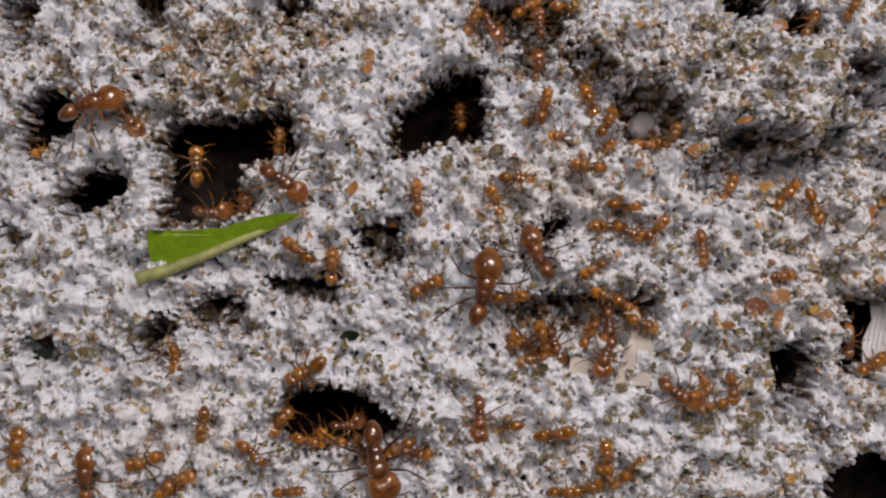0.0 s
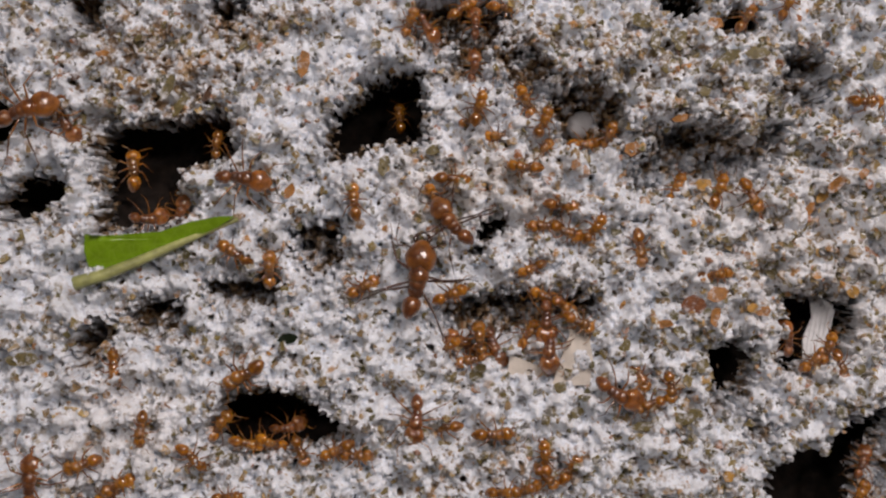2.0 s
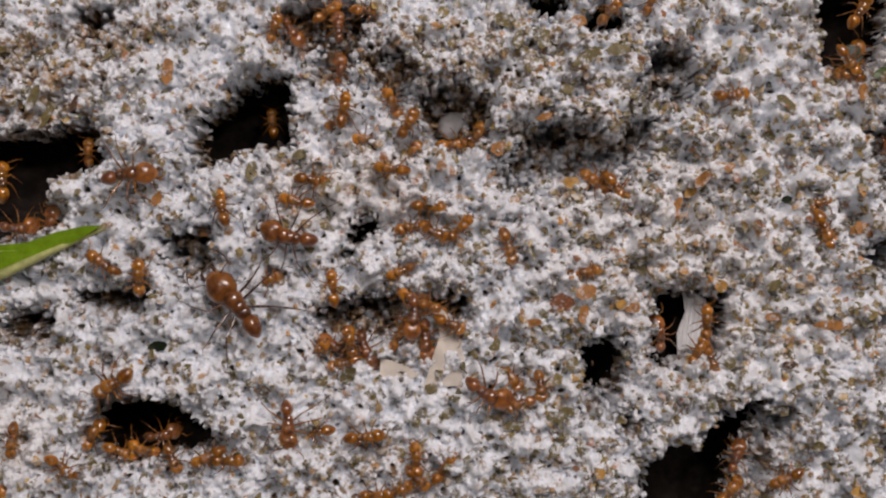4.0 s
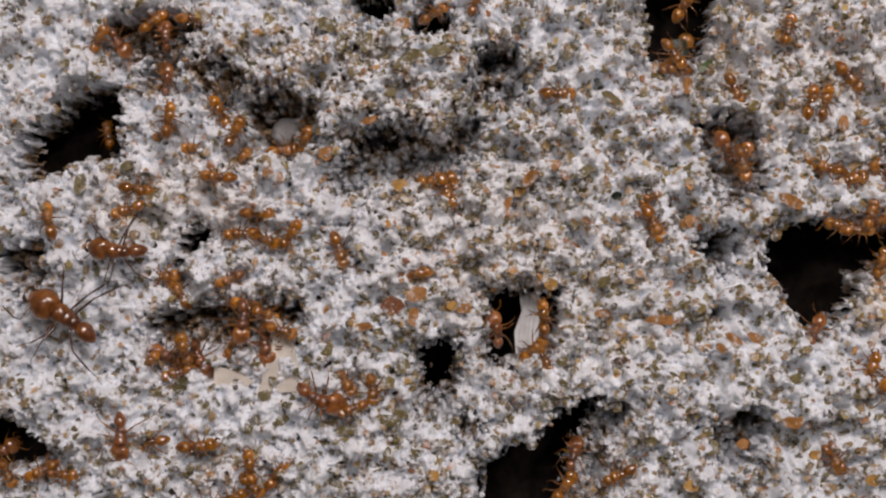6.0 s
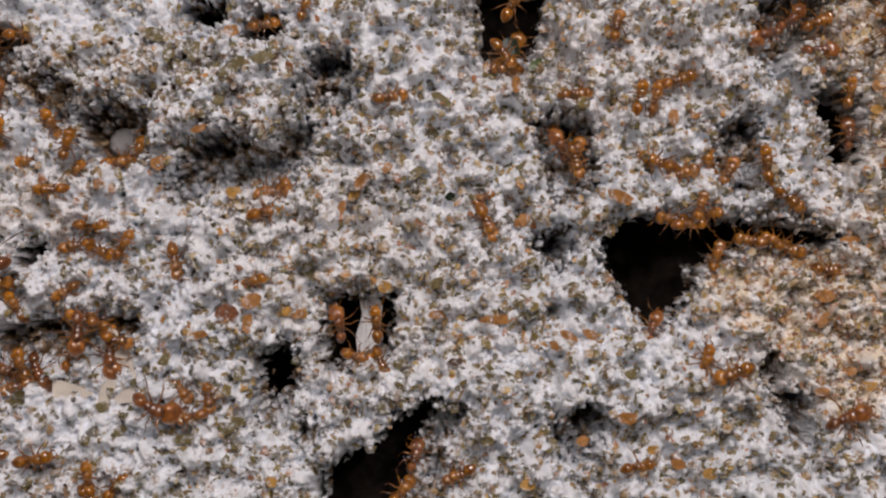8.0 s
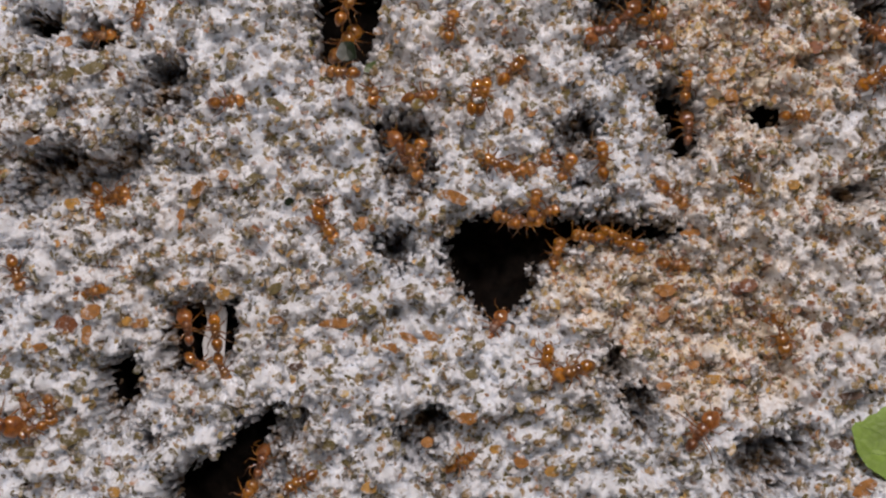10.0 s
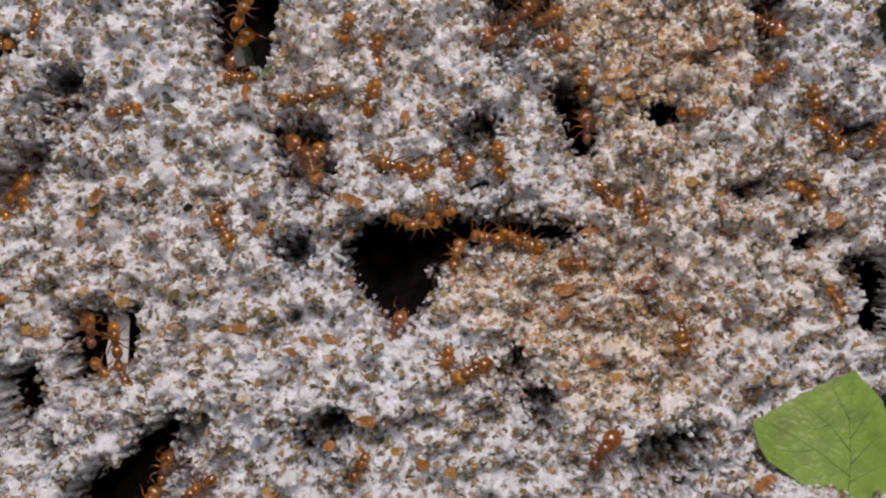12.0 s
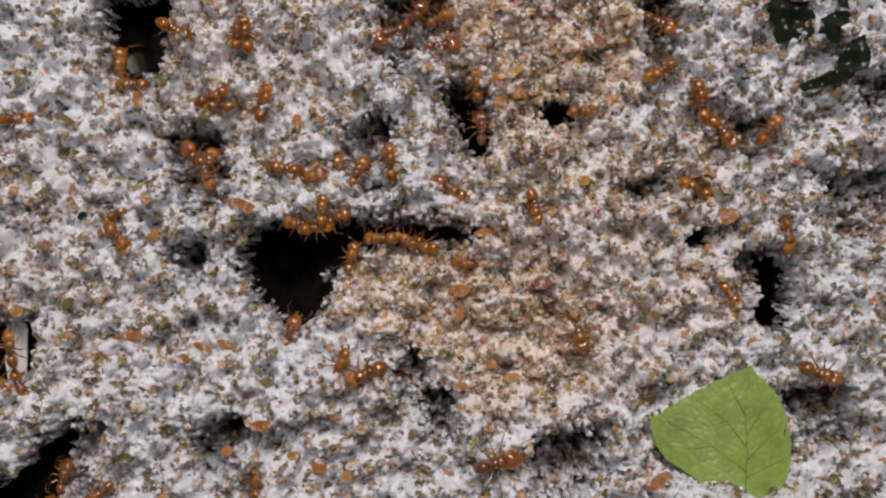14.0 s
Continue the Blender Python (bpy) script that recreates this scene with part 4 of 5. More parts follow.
ant("m", 1.63, 0.1, (0.0, -19.86, -12.65, 90), (1.5, -20.16, -12.65, 88), (3.0, -18.05, -12.49, 79))
ant("b", 1.26, 0, (-16.70, -11.74, 205))
ant("b", 1.26, 0, (-14.48, -12.88, 30))
ant("a", 1.04, 0, (-15.29, -13.38, 200))
ant("a", 1.11, 0, (-13.33, -9.94, -100))
ant("c", 1.11, 0, (-10.49, -11.33, -50))
ant("c", 1.48, 0, (-7.70, -6.75, 200))
ant("b", 1.26, -0.5, (-14.98, -6.47, -75))
ant("b", 1.19, -1.6, (-9.09, -9.73, 60))
ant("a", 1.11, -1.8, (-7.50, -10.70, -20))
ant("n", 1.12, -2, (-5.53, -9.99, 10))
ant("b", 1.11, -1.4, (-6.35, -10.56, 160))
ant("l", 2.33, 0.3, (0.0, -3.63, -11.70, -78), (0.6, -3.53, -12.78, -80), (1.3, -3.54, -16.11, -90), (2.5, -1.81, -19.65, -91))
ant("b", 1.11, 0, (-1.32, -11.33, 0))
ant("a", 1.11, 0, (-2.64, -11.02, 200))
ant("a", 0.97, 0, (-8.43, -13.50, 0))
ant("b", 1.04, 0, (-4.52, -11.21, -60))
ant("m", 1.43, 0, (2.08, -9.56, -92))
ant("a", 1.11, 0, (3.43, -9.94, 180))
ant("a", 1.22, 0, (6.32, -10.12, 0))
ant("a", 1.11, 0, (8.98, -11.52, 90))
ant("a", 1.04, 0, (10.60, -12.20, 45))
ant("a", 1.11, 0, (6.92, -13.38, 0))
ant("b", 1.04, 0, (8.08, -13.19, 30))
ant("b", 1.04, 0, (9.12, -12.67, -40))
ant("n", 1.05, -0.7, (5.55, 12.86, 90))
ant("n", 0.98, -0.5, (5.36, 10.44, 80))
ant("a", 1.11, 0, (7.23, 13.84, -10))
ant("n", 1.05, 0, (2.71, 12.66, -60))
ant("b", 1.04, 0, (1.74, 13.09, 70))
ant("a", 1.04, 0, (4.87, 13.84, 30))
ant("a", 1.04, -1.2, (0.0, 21.15, 13.02, 60), (5.0, 20.96, 13.38, 37), (8.5, 20.90, 12.97, -6))
ant("a", 0.97, 0, (23.35, 13.84, 60))
ant("a", 1.11, 0, (0.0, 25.79, -5.40, 60), (1.5, 25.17, -6.02, 50), (2.2, 24.96, -5.56, 69), (4.5, 25.66, -4.23, 86), (5.0, 25.89, -4.25, 87), (8.5, 25.68, -4.55, 86))
ant("b", 1.11, -0.3, (1.5, 24.12, -6.41, 40), (5.0, 25.43, -5.97, 77), (6.5, 25.13, -6.19, 26), (8.5, 24.40, -6.37, -26), (12.5, 24.85, -6.37, -48))
ant("n", 1.12, -2.2, (5.0, 23.06, -5.25, 97), (8.5, 23.66, -4.35, 94), (11.0, 23.93, -4.18, 92), (12.5, 23.89, -3.87, 87))
ant("b", 1.04, -0.4, (25.74, -6.76, -68))
ant("b", 1.19, 0, (27.68, 8.20, 7))
ant("b", 1.11, 0, (34.33, 9.09, 177))
ant("c", 1.11, 0, (5.0, 37.76, 7.68, -83), (6.5, 37.60, 7.54, -74), (7.5, 38.18, 7.37, -15), (8.5, 38.34, 7.12, -6), (11.0, 38.98, 7.07, -8), (12.5, 39.05, 7.55, 4))
ant("n", 1.12, -1.3, (37.16, 4.52, 107))
ant("b", 1.19, -1.2, (38.03, 3.93, 77))
ant("a", 1.16, -0.8, (37.79, 3.37, -83))
ant("a", 1.31, 0, (32.47, 0.34, -68))
ant("d", 0.89, 0, (32.29, 1.85, 197))
ant("a", 1.16, 0, (6.5, 42.73, 6.74, 68), (7.5, 42.72, 6.84, 65), (8.5, 42.58, 6.52, 64), (11.0, 41.86, 6.84, 67))
ant("a", 1.19, 0, (5.5, 44.29, 7.99, -53), (6.5, 44.19, 7.83, -59), (7.5, 44.32, 7.64, -65), (8.5, 43.90, 7.35, 82), (10.8, 44.17, 8.46, 12), (11.0, 43.48, 8.74, 7), (12.5, 41.83, 10.08, 112), (14.0, 41.33, 10.88, 86))
ant("a", 1.26, 0, (42.12, 3.00, 152))
ant("b", 1.26, 0, (43.62, 2.14, 16))
ant("b", 1.19, -0.3, (45.43, 2.74, 104))
ant("d", 1.11, -0.3, (46.38, 2.09, 54))
ant("a", 1.16, 0, (48.25, 2.30, 84))
ant("a", 1.22, 0, (8.7, 49.31, 0.13, -51), (11.0, 54.33, -0.60, -53), (12.5, 54.13, -0.61, -53), (13.2, 52.52, -0.14, -51), (14.0, 51.42, 0.24, -49))
ant("b", 1.11, 0, (42.69, -0.36, 174))
ant("a", 1.04, 0, (43.67, -0.78, -6))
ant("b", 1.04, 0, (44.20, 0.22, 79))
ant("d", 0.89, 0, (44.93, -0.34, 14))
ant("b", 1.11, -0.6, (46.95, -1.94, 172))
ant("b", 1.11, -0.3, (49.40, -2.66, -18))
ant("a", 1.04, -0.3, (48.54, -1.99, 152))
ant("b", 1.19, 0, (8.5, 51.76, -4.08, -6), (11.0, 52.04, -4.17, -8), (12.5, 51.96, -4.24, -8), (14.0, 51.62, -4.07, 171))
ant("m", 1.02, -0.8, (41.14, -6.34, 59))
ant("b", 1.11, -0.6, (45.23, -2.61, 74))
ant("b", 1.41, 0.1, (44.99, -9.21, 202))
ant("c", 1.04, 0, (6.0, 41.42, -13.35, -64), (6.5, 41.14, -13.49, -34), (7.5, 40.33, -13.74, -10), (8.5, 38.50, -13.62, -1), (11.0, 38.36, -13.27, 22), (12.5, 38.16, -13.58, 54), (14.0, 37.98, -14.11, 79))
ant("m", 1.36, 0.3, (6.5, 48.92, -10.39, 26), (7.5, 50.72, -11.76, 15), (8.5, 51.65, -12.61, 14), (10.8, 51.72, -13.80, 62), (11.0, 52.02, -13.84, 72), (12.5, 51.35, -14.80, 34), (14.0, 51.45, -15.10, 6))
ant("m", 1.50, 0.2, (7.0, 53.28, 10.14, 95), (8.5, 57.60, 8.76, 89), (10.5, 58.39, 11.33, 93), (11.5, 58.74, 12.84, 92))
ant("n", 1.19, -0.7, (49.29, 9.65, 194))
ant("n", 1.12, -0.5, (52.15, 8.26, -6))
ant("n", 1.05, -1, (50.90, 10.51, 34))
ant("b", 1.19, 0, (52.55, 10.09, 22))
ant("b", 1.11, -0.9, (53.73, 6.07, 89))
ant("n", 1.05, -1.2, (53.71, 3.49, 84))
ant("c", 1.19, 0, (8.5, 55.64, 2.40, 44), (11.0, 56.69, -1.98, -88), (11.5, 55.87, -1.57, -93))
ant("d", 1.04, -0.3, (59.43, 3.36, -8))
ant("a", 1.41, 0, (12.5, 66.25, 2.70, 84), (14.0, 65.96, 2.93, 89))
ant("a", 1.34, 0, (66.88, 0.87, -60))
ant("b", 1.19, -0.4, (69.52, 0.64, 52))
ant("a", 1.16, 0, (64.87, -1.88, 142))
ant("b", 1.26, -0.3, (64.00, 4.87, 207))
ant("n", 1.19, -0.5, (64.60, 7.61, -38))
ant("a", 1.16, 0, (69.53, -5.56, -98))
ant("b", 1.11, 0, (66.01, -8.25, -58))
ant("a", 1.46, 0, (57.13, -8.84, -90))
ant("b", 1.41, 0.1, (11.8, 69.78, -13.83, -38), (13.0, 70.53, -13.51, -24), (14.0, 70.13, -13.26, -24))
ant("c", 1.11, 0, (8.7, 34.36, 9.82, -66), (11.0, 37.43, 6.31, -158), (12.5, 37.41, 7.89, 142), (14.0, 39.06, 6.98, 161))
ant("a", 1.11, 0, (41.59, 6.74, 67))
ant("b", 1.5, -2.2, (8.5, 34.88, 10.21, 64), (11.0, 34.61, 11.58, 42), (12.5, 34.42, 10.82, 67), (14.0, 33.51, 10.47, 91))
ant("a", 1.19, -0.5, (12.5, 35.15, 12.81, 52), (14.0, 37.54, 11.58, -39))
ant("b", 1.19, -0.5, (26.36, -13.80, 57))
ant("n", 1.05, -1.5, (27.21, -12.41, 67))
ant("c", 1.11, 0, (29.39, -13.40, 194))
ant("b", 1.11, 0, (40.90, 10.94, 77))
ant("c", 1.19, 0, (43.67, -8.42, 52))


def along(seen, t):
    """The place and heading of a walking ant at t, eased from sighting to sighting."""
    if t <= seen[0][0]:
        return seen[0][1:]
    for (ta, xa, ya, ha), (tb, xb, yb, hb) in zip(seen, seen[1:]):
        if t <= tb:
            u = (t - ta) / (tb - ta)
            turn = (hb - ha + 180) % 360 - 180
            return xa + u * (xb - xa), ya + u * (yb - ya), ha + u * turn
    return seen[-1][1:]


# ---- chewed leaf in the fungus ----
def flakes(name, count, mat, label, dense, seed, small, large):
    """Many little bits of chewed leaf, stuck flat or aslant into the mycelium."""
    g = np.random.default_rng(seed)
    verts, faces = [], []
    made = 0
    while made < count:
        x, y = g.uniform(X0 + 1, X1 - 1), g.uniform(Y0 + 1, Y1 - 1)
        j, i = round((y - Y0) / STEP), round((x - X0) / STEP)
        if DIG[j, i] > 0.8 or g.random() > dense(x, y, j, i):
            continue
        s = small + (large - small) * g.random() ** 1.5
        n = int(g.integers(4, 7))
        tilt = Euler((g.normal(0, 0.45), g.normal(0, 0.45), g.uniform(0, 6.28))).to_matrix()
        long, thick = g.uniform(0.55, 1.0), 0.03 + 0.05 * g.random()
        at = Vector((x, y, ground(x, y) + 0.04 - 0.09 * g.random()))
        k = len(verts)
        bend = g.normal(0, 0.5)
        for side in (1, -1):
            for a in range(n):
                w = 6.28 * (a + g.uniform(-0.25, 0.25)) / n
                q = s * g.uniform(0.75, 1.15)
                px, py = q * math.cos(w), q * long * math.sin(w)
                verts.append((at + tilt @ Vector((px, py, bend * px * px / s + side * thick))) * MM)
        faces.append(tuple(range(k, k + n)))
        faces.append(tuple(range(k + 2 * n - 1, k + n - 1, -1)))
        for a in range(n):
            b = (a + 1) % n
            faces.append((k + a, k + n + a, k + n + b, k + b))
        made += 1
    me = bpy.data.meshes.new(name)
    me.from_pydata(verts, [], faces)
    me.materials.append(mat)
    return tagged(new(name, me), label, "leaf bits", kind="stuff")


flakes("leaf_bits", 12500, OLIVE, "olive and brown chewed leaf bits in the mycelium", lambda x, y, j, i: (0.35 + 0.5 * RIGHT[j, i] + AGED_SHADED[j, i]) * (1 - 0.25 * WARM[j, i]) * (0.35 + 0.65 * PATCH[j, i]), 11, 0.18, 0.42)
flakes("orange_leaf_bits", 5600, AMBER, "orange and amber leaf bits stuck in the fungus", lambda x, y, j, i: 0.05 + 0.12 * RIGHT[j, i] * PATCH[j, i] + 0.94 * WARM[j, i] ** 1.3, 12, 0.12, 0.38)



# ---- loose leaf and scraps ----
def plate(outline, rise, thick, rings=6):
    """A leaf-like sheet with a thickness: an outline in millimetres, filled in rings; rise(x, y) gives its height."""
    bm = bmesh.new()
    pts = []
    for (ax, ay), (bx, by) in zip(outline, outline[1:] + outline[:1]):
        k = max(1, int(math.hypot(bx - ax, by - ay) / 0.35))
        pts += [(ax + (bx - ax) * q / k, ay + (by - ay) * q / k) for q in range(k)]
    cx, cy = sum(p[0] for p in pts) / len(pts), sum(p[1] for p in pts) / len(pts)
    sides = []
    for s in (1, -1):
        loops = []
        for k in range(rings):
            f = 1 - k / rings
            loops.append([bm.verts.new((cx + (x - cx) * f, cy + (y - cy) * f, rise(cx + (x - cx) * f, cy + (y - cy) * f) + s * thick / 2)) for x, y in pts])
        tip = bm.verts.new((cx, cy, rise(cx, cy) + s * thick / 2))
        n = len(pts)
        for a, b in zip(loops, loops[1:]):
            for i in range(n):
                f = (a[i], a[(i + 1) % n], b[(i + 1) % n], b[i])
                bm.faces.new(f if s > 0 else f[::-1])
        for i in range(n):
            f = (loops[-1][i], loops[-1][(i + 1) % n], tip)
            bm.faces.new(f if s > 0 else f[::-1])
        sides.append(loops[0])
    a, b = ([bm.verts.new(v.co) for v in side] for side in sides)
    for i in range(len(a)):
        bm.faces.new((a[i], b[i], b[(i + 1) % len(a)], a[(i + 1) % len(a)]))
    bmesh.ops.recalc_face_normals(bm, faces=bm.faces[:])
    for v in bm.verts:
        v.co *= MM
    return bm


def ribs(lines, rise, width):
    bm = bmesh.new()
    for line in lines:
        pts = []
        for (ax, ay), (bx, by) in zip(line, line[1:]):
            pts += [(ax + (bx - ax) * q / 4, ay + (by - ay) * q / 4) for q in range(4)]
        pts.append(line[-1])
        n = len(pts)
        tube(bm, [(x * MM, y * MM, (rise(x, y) + 0.5 * width) * MM) for x, y in pts], [width * MM * (1 - 0.7 * k / n) for k in range(n)], 6)
    return bm


def sheet(name, label, category, mat, outline, rise, thick=0.12, veins=(), vein_mat=None, width=0.06):
    root = new(name)
    cx, cy = outline[0]
    part("blade", plate(outline, rise, thick), mat, root)
    for line in veins:
        part("vein", ribs([line], rise, width), vein_mat, root)
    return tagged(root, label, category)


LEAF_OUT = [(60.23, -14.36), (60.46, -14.08), (60.85, -14.05), (61.22, -13.76), (61.67, -13.68), (62.04, -13.39), (62.63, -13.29), (62.99, -13.03), (63.57, -12.97), (64.0, -12.69), (64.58, -12.62), (64.99, -12.44), (65.64, -12.38), (66.27, -12.17), (66.53, -12.72), (66.8, -13.02), (67.12, -13.45), (67.37, -13.81), (67.59, -14.42), (67.73, -14.95), (67.76, -15.72), (67.8, -16.67), (67.62, -17.6), (67.32, -18.44), (66.67, -19.29), (65.38, -19.4), (63.55, -18.94), (62.28, -17.94), (61.46, -17.17), (60.76, -16.58), (60.36, -15.72)]
LEAF_VEINS = [[(64.74, -19.04), (65.23, -16.83), (65.46, -14.64), (66.18, -12.53)], [(65.22, -16.51), (64.36, -14.94), (63.13, -13.69), (62.72, -13.31)], [(64.99, -17.9), (63.36, -16.21), (61.68, -14.82), (60.66, -14.24)], [(65.32, -15.89), (66.45, -14.8), (67.28, -13.98)], [(65.12, -17.29), (66.53, -16.25), (67.69, -15.8)], [(65.46, -14.8), (65.05, -13.62), (64.73, -12.68)], [(64.36, -14.94), (63.38, -15.1), (62.24, -14.28)], [(63.36, -16.21), (62.25, -16.19), (61.04, -15.83)], [(64.94, -18.21), (66.28, -17.79), (67.53, -17.52)]]
sheet("green_leaf", "fresh green toothed leaf piece lying on the fungus", "leaf", GREEN, LEAF_OUT, lambda x, y: 1.5 - 0.07 * (y + 15.43) - 0.03 * (x - 64.36) ** 2 + 0.05 * math.sin(1.7 * x + 0.6 * y), 0.03, LEAF_VEINS, VEIN, 0.028)
stalk = sheet("green_leaf_strip", "bright green leaf blade with pale midrib by a hole", "leaf", BRIGHT, [(-16.4, 1.1), (-15.4, 1.0), (-13.8, 1.1), (-12.2, 1.2), (-10.6, 1.7), (-9.0, 2.0), (-8.0, 2.0), (-9.0, 1.4), (-11.3, 0.4), (-13.5, -0.3), (-15.4, -0.9), (-16.3, -0.7), (-16.5, 0.2)], lambda x, y: 1.00 + 0.25 * (y - 0.03), 0.14)
part("midrib", ribs([[(-17.07, -1.65), (-15.36, -1.17), (-13.47, -0.44), (-11.26, 0.51), (-9.36, 1.31), (-7.90, 1.85)]], lambda x, y: 0.95, 0.40), RIB, stalk, "pale yellow-green midrib")
sheet("dark_leaf", "crumpled dark green wet leaf on the fungus", "leaf", DARKLEAF, [(70.8, 8.5), (72.8, 8.2), (72.8, 7.1), (73.1, 6.5), (72.8, 5.6), (72.4, 5.3), (71.5, 5.2), (70.8, 5.4), (70.6, 6.0), (70.8, 6.4), (70.6, 6.9)], lambda x, y: ground(71.8, 6.5, SOFT) + 1.00 + 0.3 * math.sin(3.9 * x + 0) + 0.25 * math.sin(5.1 * y + x), 0.12)
sheet("dark_leaf", "crumpled dark green wet leaf on the fungus", "leaf", DARKLEAF, [(71.2, 2.8), (72.5, 3.1), (73.0, 3.3), (73.4, 3.3), (73.8, 4.0), (74.4, 4.7), (75.4, 5.0), (75.5, 3.7), (75.3, 3.1), (74.4, 3.0), (74.2, 2.7), (73.0, 2.5), (71.4, 2.4)], lambda x, y: ground(73.7, 3.4, SOFT) + 1.15 + 0.3 * math.sin(3.9 * x + 1) + 0.25 * math.sin(5.1 * y + x), 0.12)
sheet("dark_leaf", "crumpled dark green wet leaf on the fungus", "leaf", DARKLEAF, [(74.5, 7.9), (75.2, 7.8), (75.0, 6.6), (74.5, 6.8)], lambda x, y: ground(74.9, 7.3, SOFT) + 1.30 + 0.3 * math.sin(3.9 * x + 2) + 0.25 * math.sin(5.1 * y + x), 0.12)
sheet("dark_leaf", "crumpled dark green wet leaf on the fungus", "leaf", DARKLEAF, [(73.0, 6.2), (73.7, 6.4), (74.5, 6.4), (74.8, 5.8), (73.8, 5.5), (73.7, 4.7), (73.1, 4.7), (73.1, 5.3), (72.7, 5.4)], lambda x, y: ground(73.7, 5.6, SOFT) + 1.45 + 0.3 * math.sin(3.9 * x + 3) + 0.25 * math.sin(5.1 * y + x), 0.12)
strip = sheet("fibre_strip", "white striated plant fibre inside a square hole", "plant fibre", FIBRE, [(24.7, -2.9), (25.2, -2.9), (26.0, -3.4), (25.8, -4.8), (25.4, -6.7), (24.3, -6.6), (24.3, -5.3), (24.8, -4.1)], lambda x, y: -2.23 + 0.3 * (x - 25.33), 0.15)
part("ridge", ribs([[(24.99, -3.29), (24.73, -4.72), (24.44, -6.38)]], lambda x, y: -2.15 + 0.3 * (x - 25.33), 0.07), FIBRE, strip)
part("ridge", ribs([[(25.25, -3.38), (24.98, -4.75), (24.70, -6.40)]], lambda x, y: -2.15 + 0.3 * (x - 25.33), 0.07), FIBRE, strip)
part("ridge", ribs([[(25.50, -3.47), (25.24, -4.78), (24.95, -6.43)]], lambda x, y: -2.15 + 0.3 * (x - 25.33), 0.07), FIBRE, strip)
part("ridge", ribs([[(25.75, -3.56), (25.50, -4.80), (25.21, -6.46)]], lambda x, y: -2.15 + 0.3 * (x - 25.33), 0.07), FIBRE, strip)
part("ridge", ribs([[(26.00, -3.65), (25.76, -4.83), (25.47, -6.48)]], lambda x, y: -2.15 + 0.3 * (x - 25.33), 0.07), FIBRE, strip)
sheet("petal", "torn cream petal piece under the ants", "petal", PETAL, [(10.2, -3.0), (11.1, -3.6), (11.7, -4.9), (11.9, -6.2), (11.7, -7.7), (10.4, -7.7), (9.6, -7.6), (10.1, -6.1), (10.6, -4.8)], lambda x, y: ground(10.8, -5.7, SOFT) + 0.30 + 0.10 * math.sin(2 * x), 0.08)
sheet("petal", "pale cream scrap of petal on the fungus", "petal", PETAL, [(7.2, -5.9), (8.4, -6.4), (9.4, -7.0), (8.4, -7.5), (7.1, -7.0)], lambda x, y: ground(8.1, -6.8, SOFT) + 0.20 + 0.10 * math.sin(2 * x), 0.08)


SCRAPS = {}
r = random.Random(5)
for shape in range(6):
    n = r.randint(6, 9)
    out = [(math.cos(6.283 * k / n) * r.uniform(0.75, 1.12), math.sin(6.283 * k / n) * r.uniform(0.75, 1.12)) for k in range(n)]
    bend, twist = r.uniform(-0.3, 0.3), r.uniform(-0.2, 0.2)
    SCRAPS[shape] = (out, bend, twist)
SCRAP_MESH = {}
SCRAP_LABEL = {
    "o": "small orange scrap of leaf in the mycelium", "a": "small yellow amber scrap of plant", "v": "small olive scrap of chewed leaf", "b": "small brown scrap of dead leaf",
    "r": "round russet brown scrap on the fungus", "G": "small fresh green piece of leaf", "K": "small dark green wet leaf lump",
}


def scrap(tone, x, y, turn, long, wide):
    """A loose bit of leaf, long by wide millimetres."""
    r = random.Random(repr((x, y)))
    shape = r.randrange(6)
    if (tone, shape) not in SCRAP_MESH:
        out, bend, twist = SCRAPS[shape]
        bm = plate(out, lambda px, py: bend * px * px + twist * px * py, 0.22, 3)
        for v in bm.verts:
            v.co /= MM
        ob = part("leaf_fragment", bm, TONES[tone])
        SCRAP_MESH[tone, shape] = ob.data
    else:
        ob = new("leaf_fragment", SCRAP_MESH[tone, shape])
    z = max(crest(x, y, 0.35 * min(long, wide)), ground(x, y, SOFT) - 1.2) + 0.12
    ob.matrix_basis = pose(x * MM, y * MM, z * MM, r.gauss(0, 9), r.gauss(0, 9), turn) @ Matrix.Diagonal((long / 2 * MM, wide / 2 * MM, 0.3 * MM, 1))
    return tagged(ob, SCRAP_LABEL[tone], "leaf scrap", group="leaf scraps in the fungus")


scrap("r", 17.49, -3.24, 0, 1.34, 1.27)
scrap("o", 18.87, -2.67, 20, 1.21, 1.02)
scrap("o", 18.59, -3.84, 80, 1.21, 0.70)
scrap("o", -4.16, 10.60, 80, 1.72, 0.76)
scrap("v", 22.13, -1.49, -50, 1.15, 0.64)
scrap("b", -17.19, 10.01, 0, 0.89, 0.38)
scrap("v", -11.87, 9.36, 60, 1.59, 0.70)
scrap("v", -11.38, 8.55, 60, 1.91, 0.76)
scrap("v", 14.89, 12.79, -20, 1.46, 0.96)
scrap("v", 19.20, 10.34, 30, 1.72, 0.89)
scrap("v", 20.97, 10.66, 0, 1.34, 0.83)
scrap("v", 16.96, 11.64, 70, 1.34, 0.76)
scrap("v", 15.51, 11.64, 80, 1.27, 0.64)
scrap("o", 19.08, 12.69, 0, 1.02, 0.76)
scrap("o", -3.00, 1.47, 0, 1.15, 0.57)
scrap("o", -5.08, 3.39, 60, 0.89, 0.64)
scrap("K", -5.20, -4.88, 10, 1.15, 0.70)
scrap("v", 5.41, -6.77, 40, 1.21, 0.76)
scrap("v", 9.98, -7.71, 20, 1.02, 0.70)
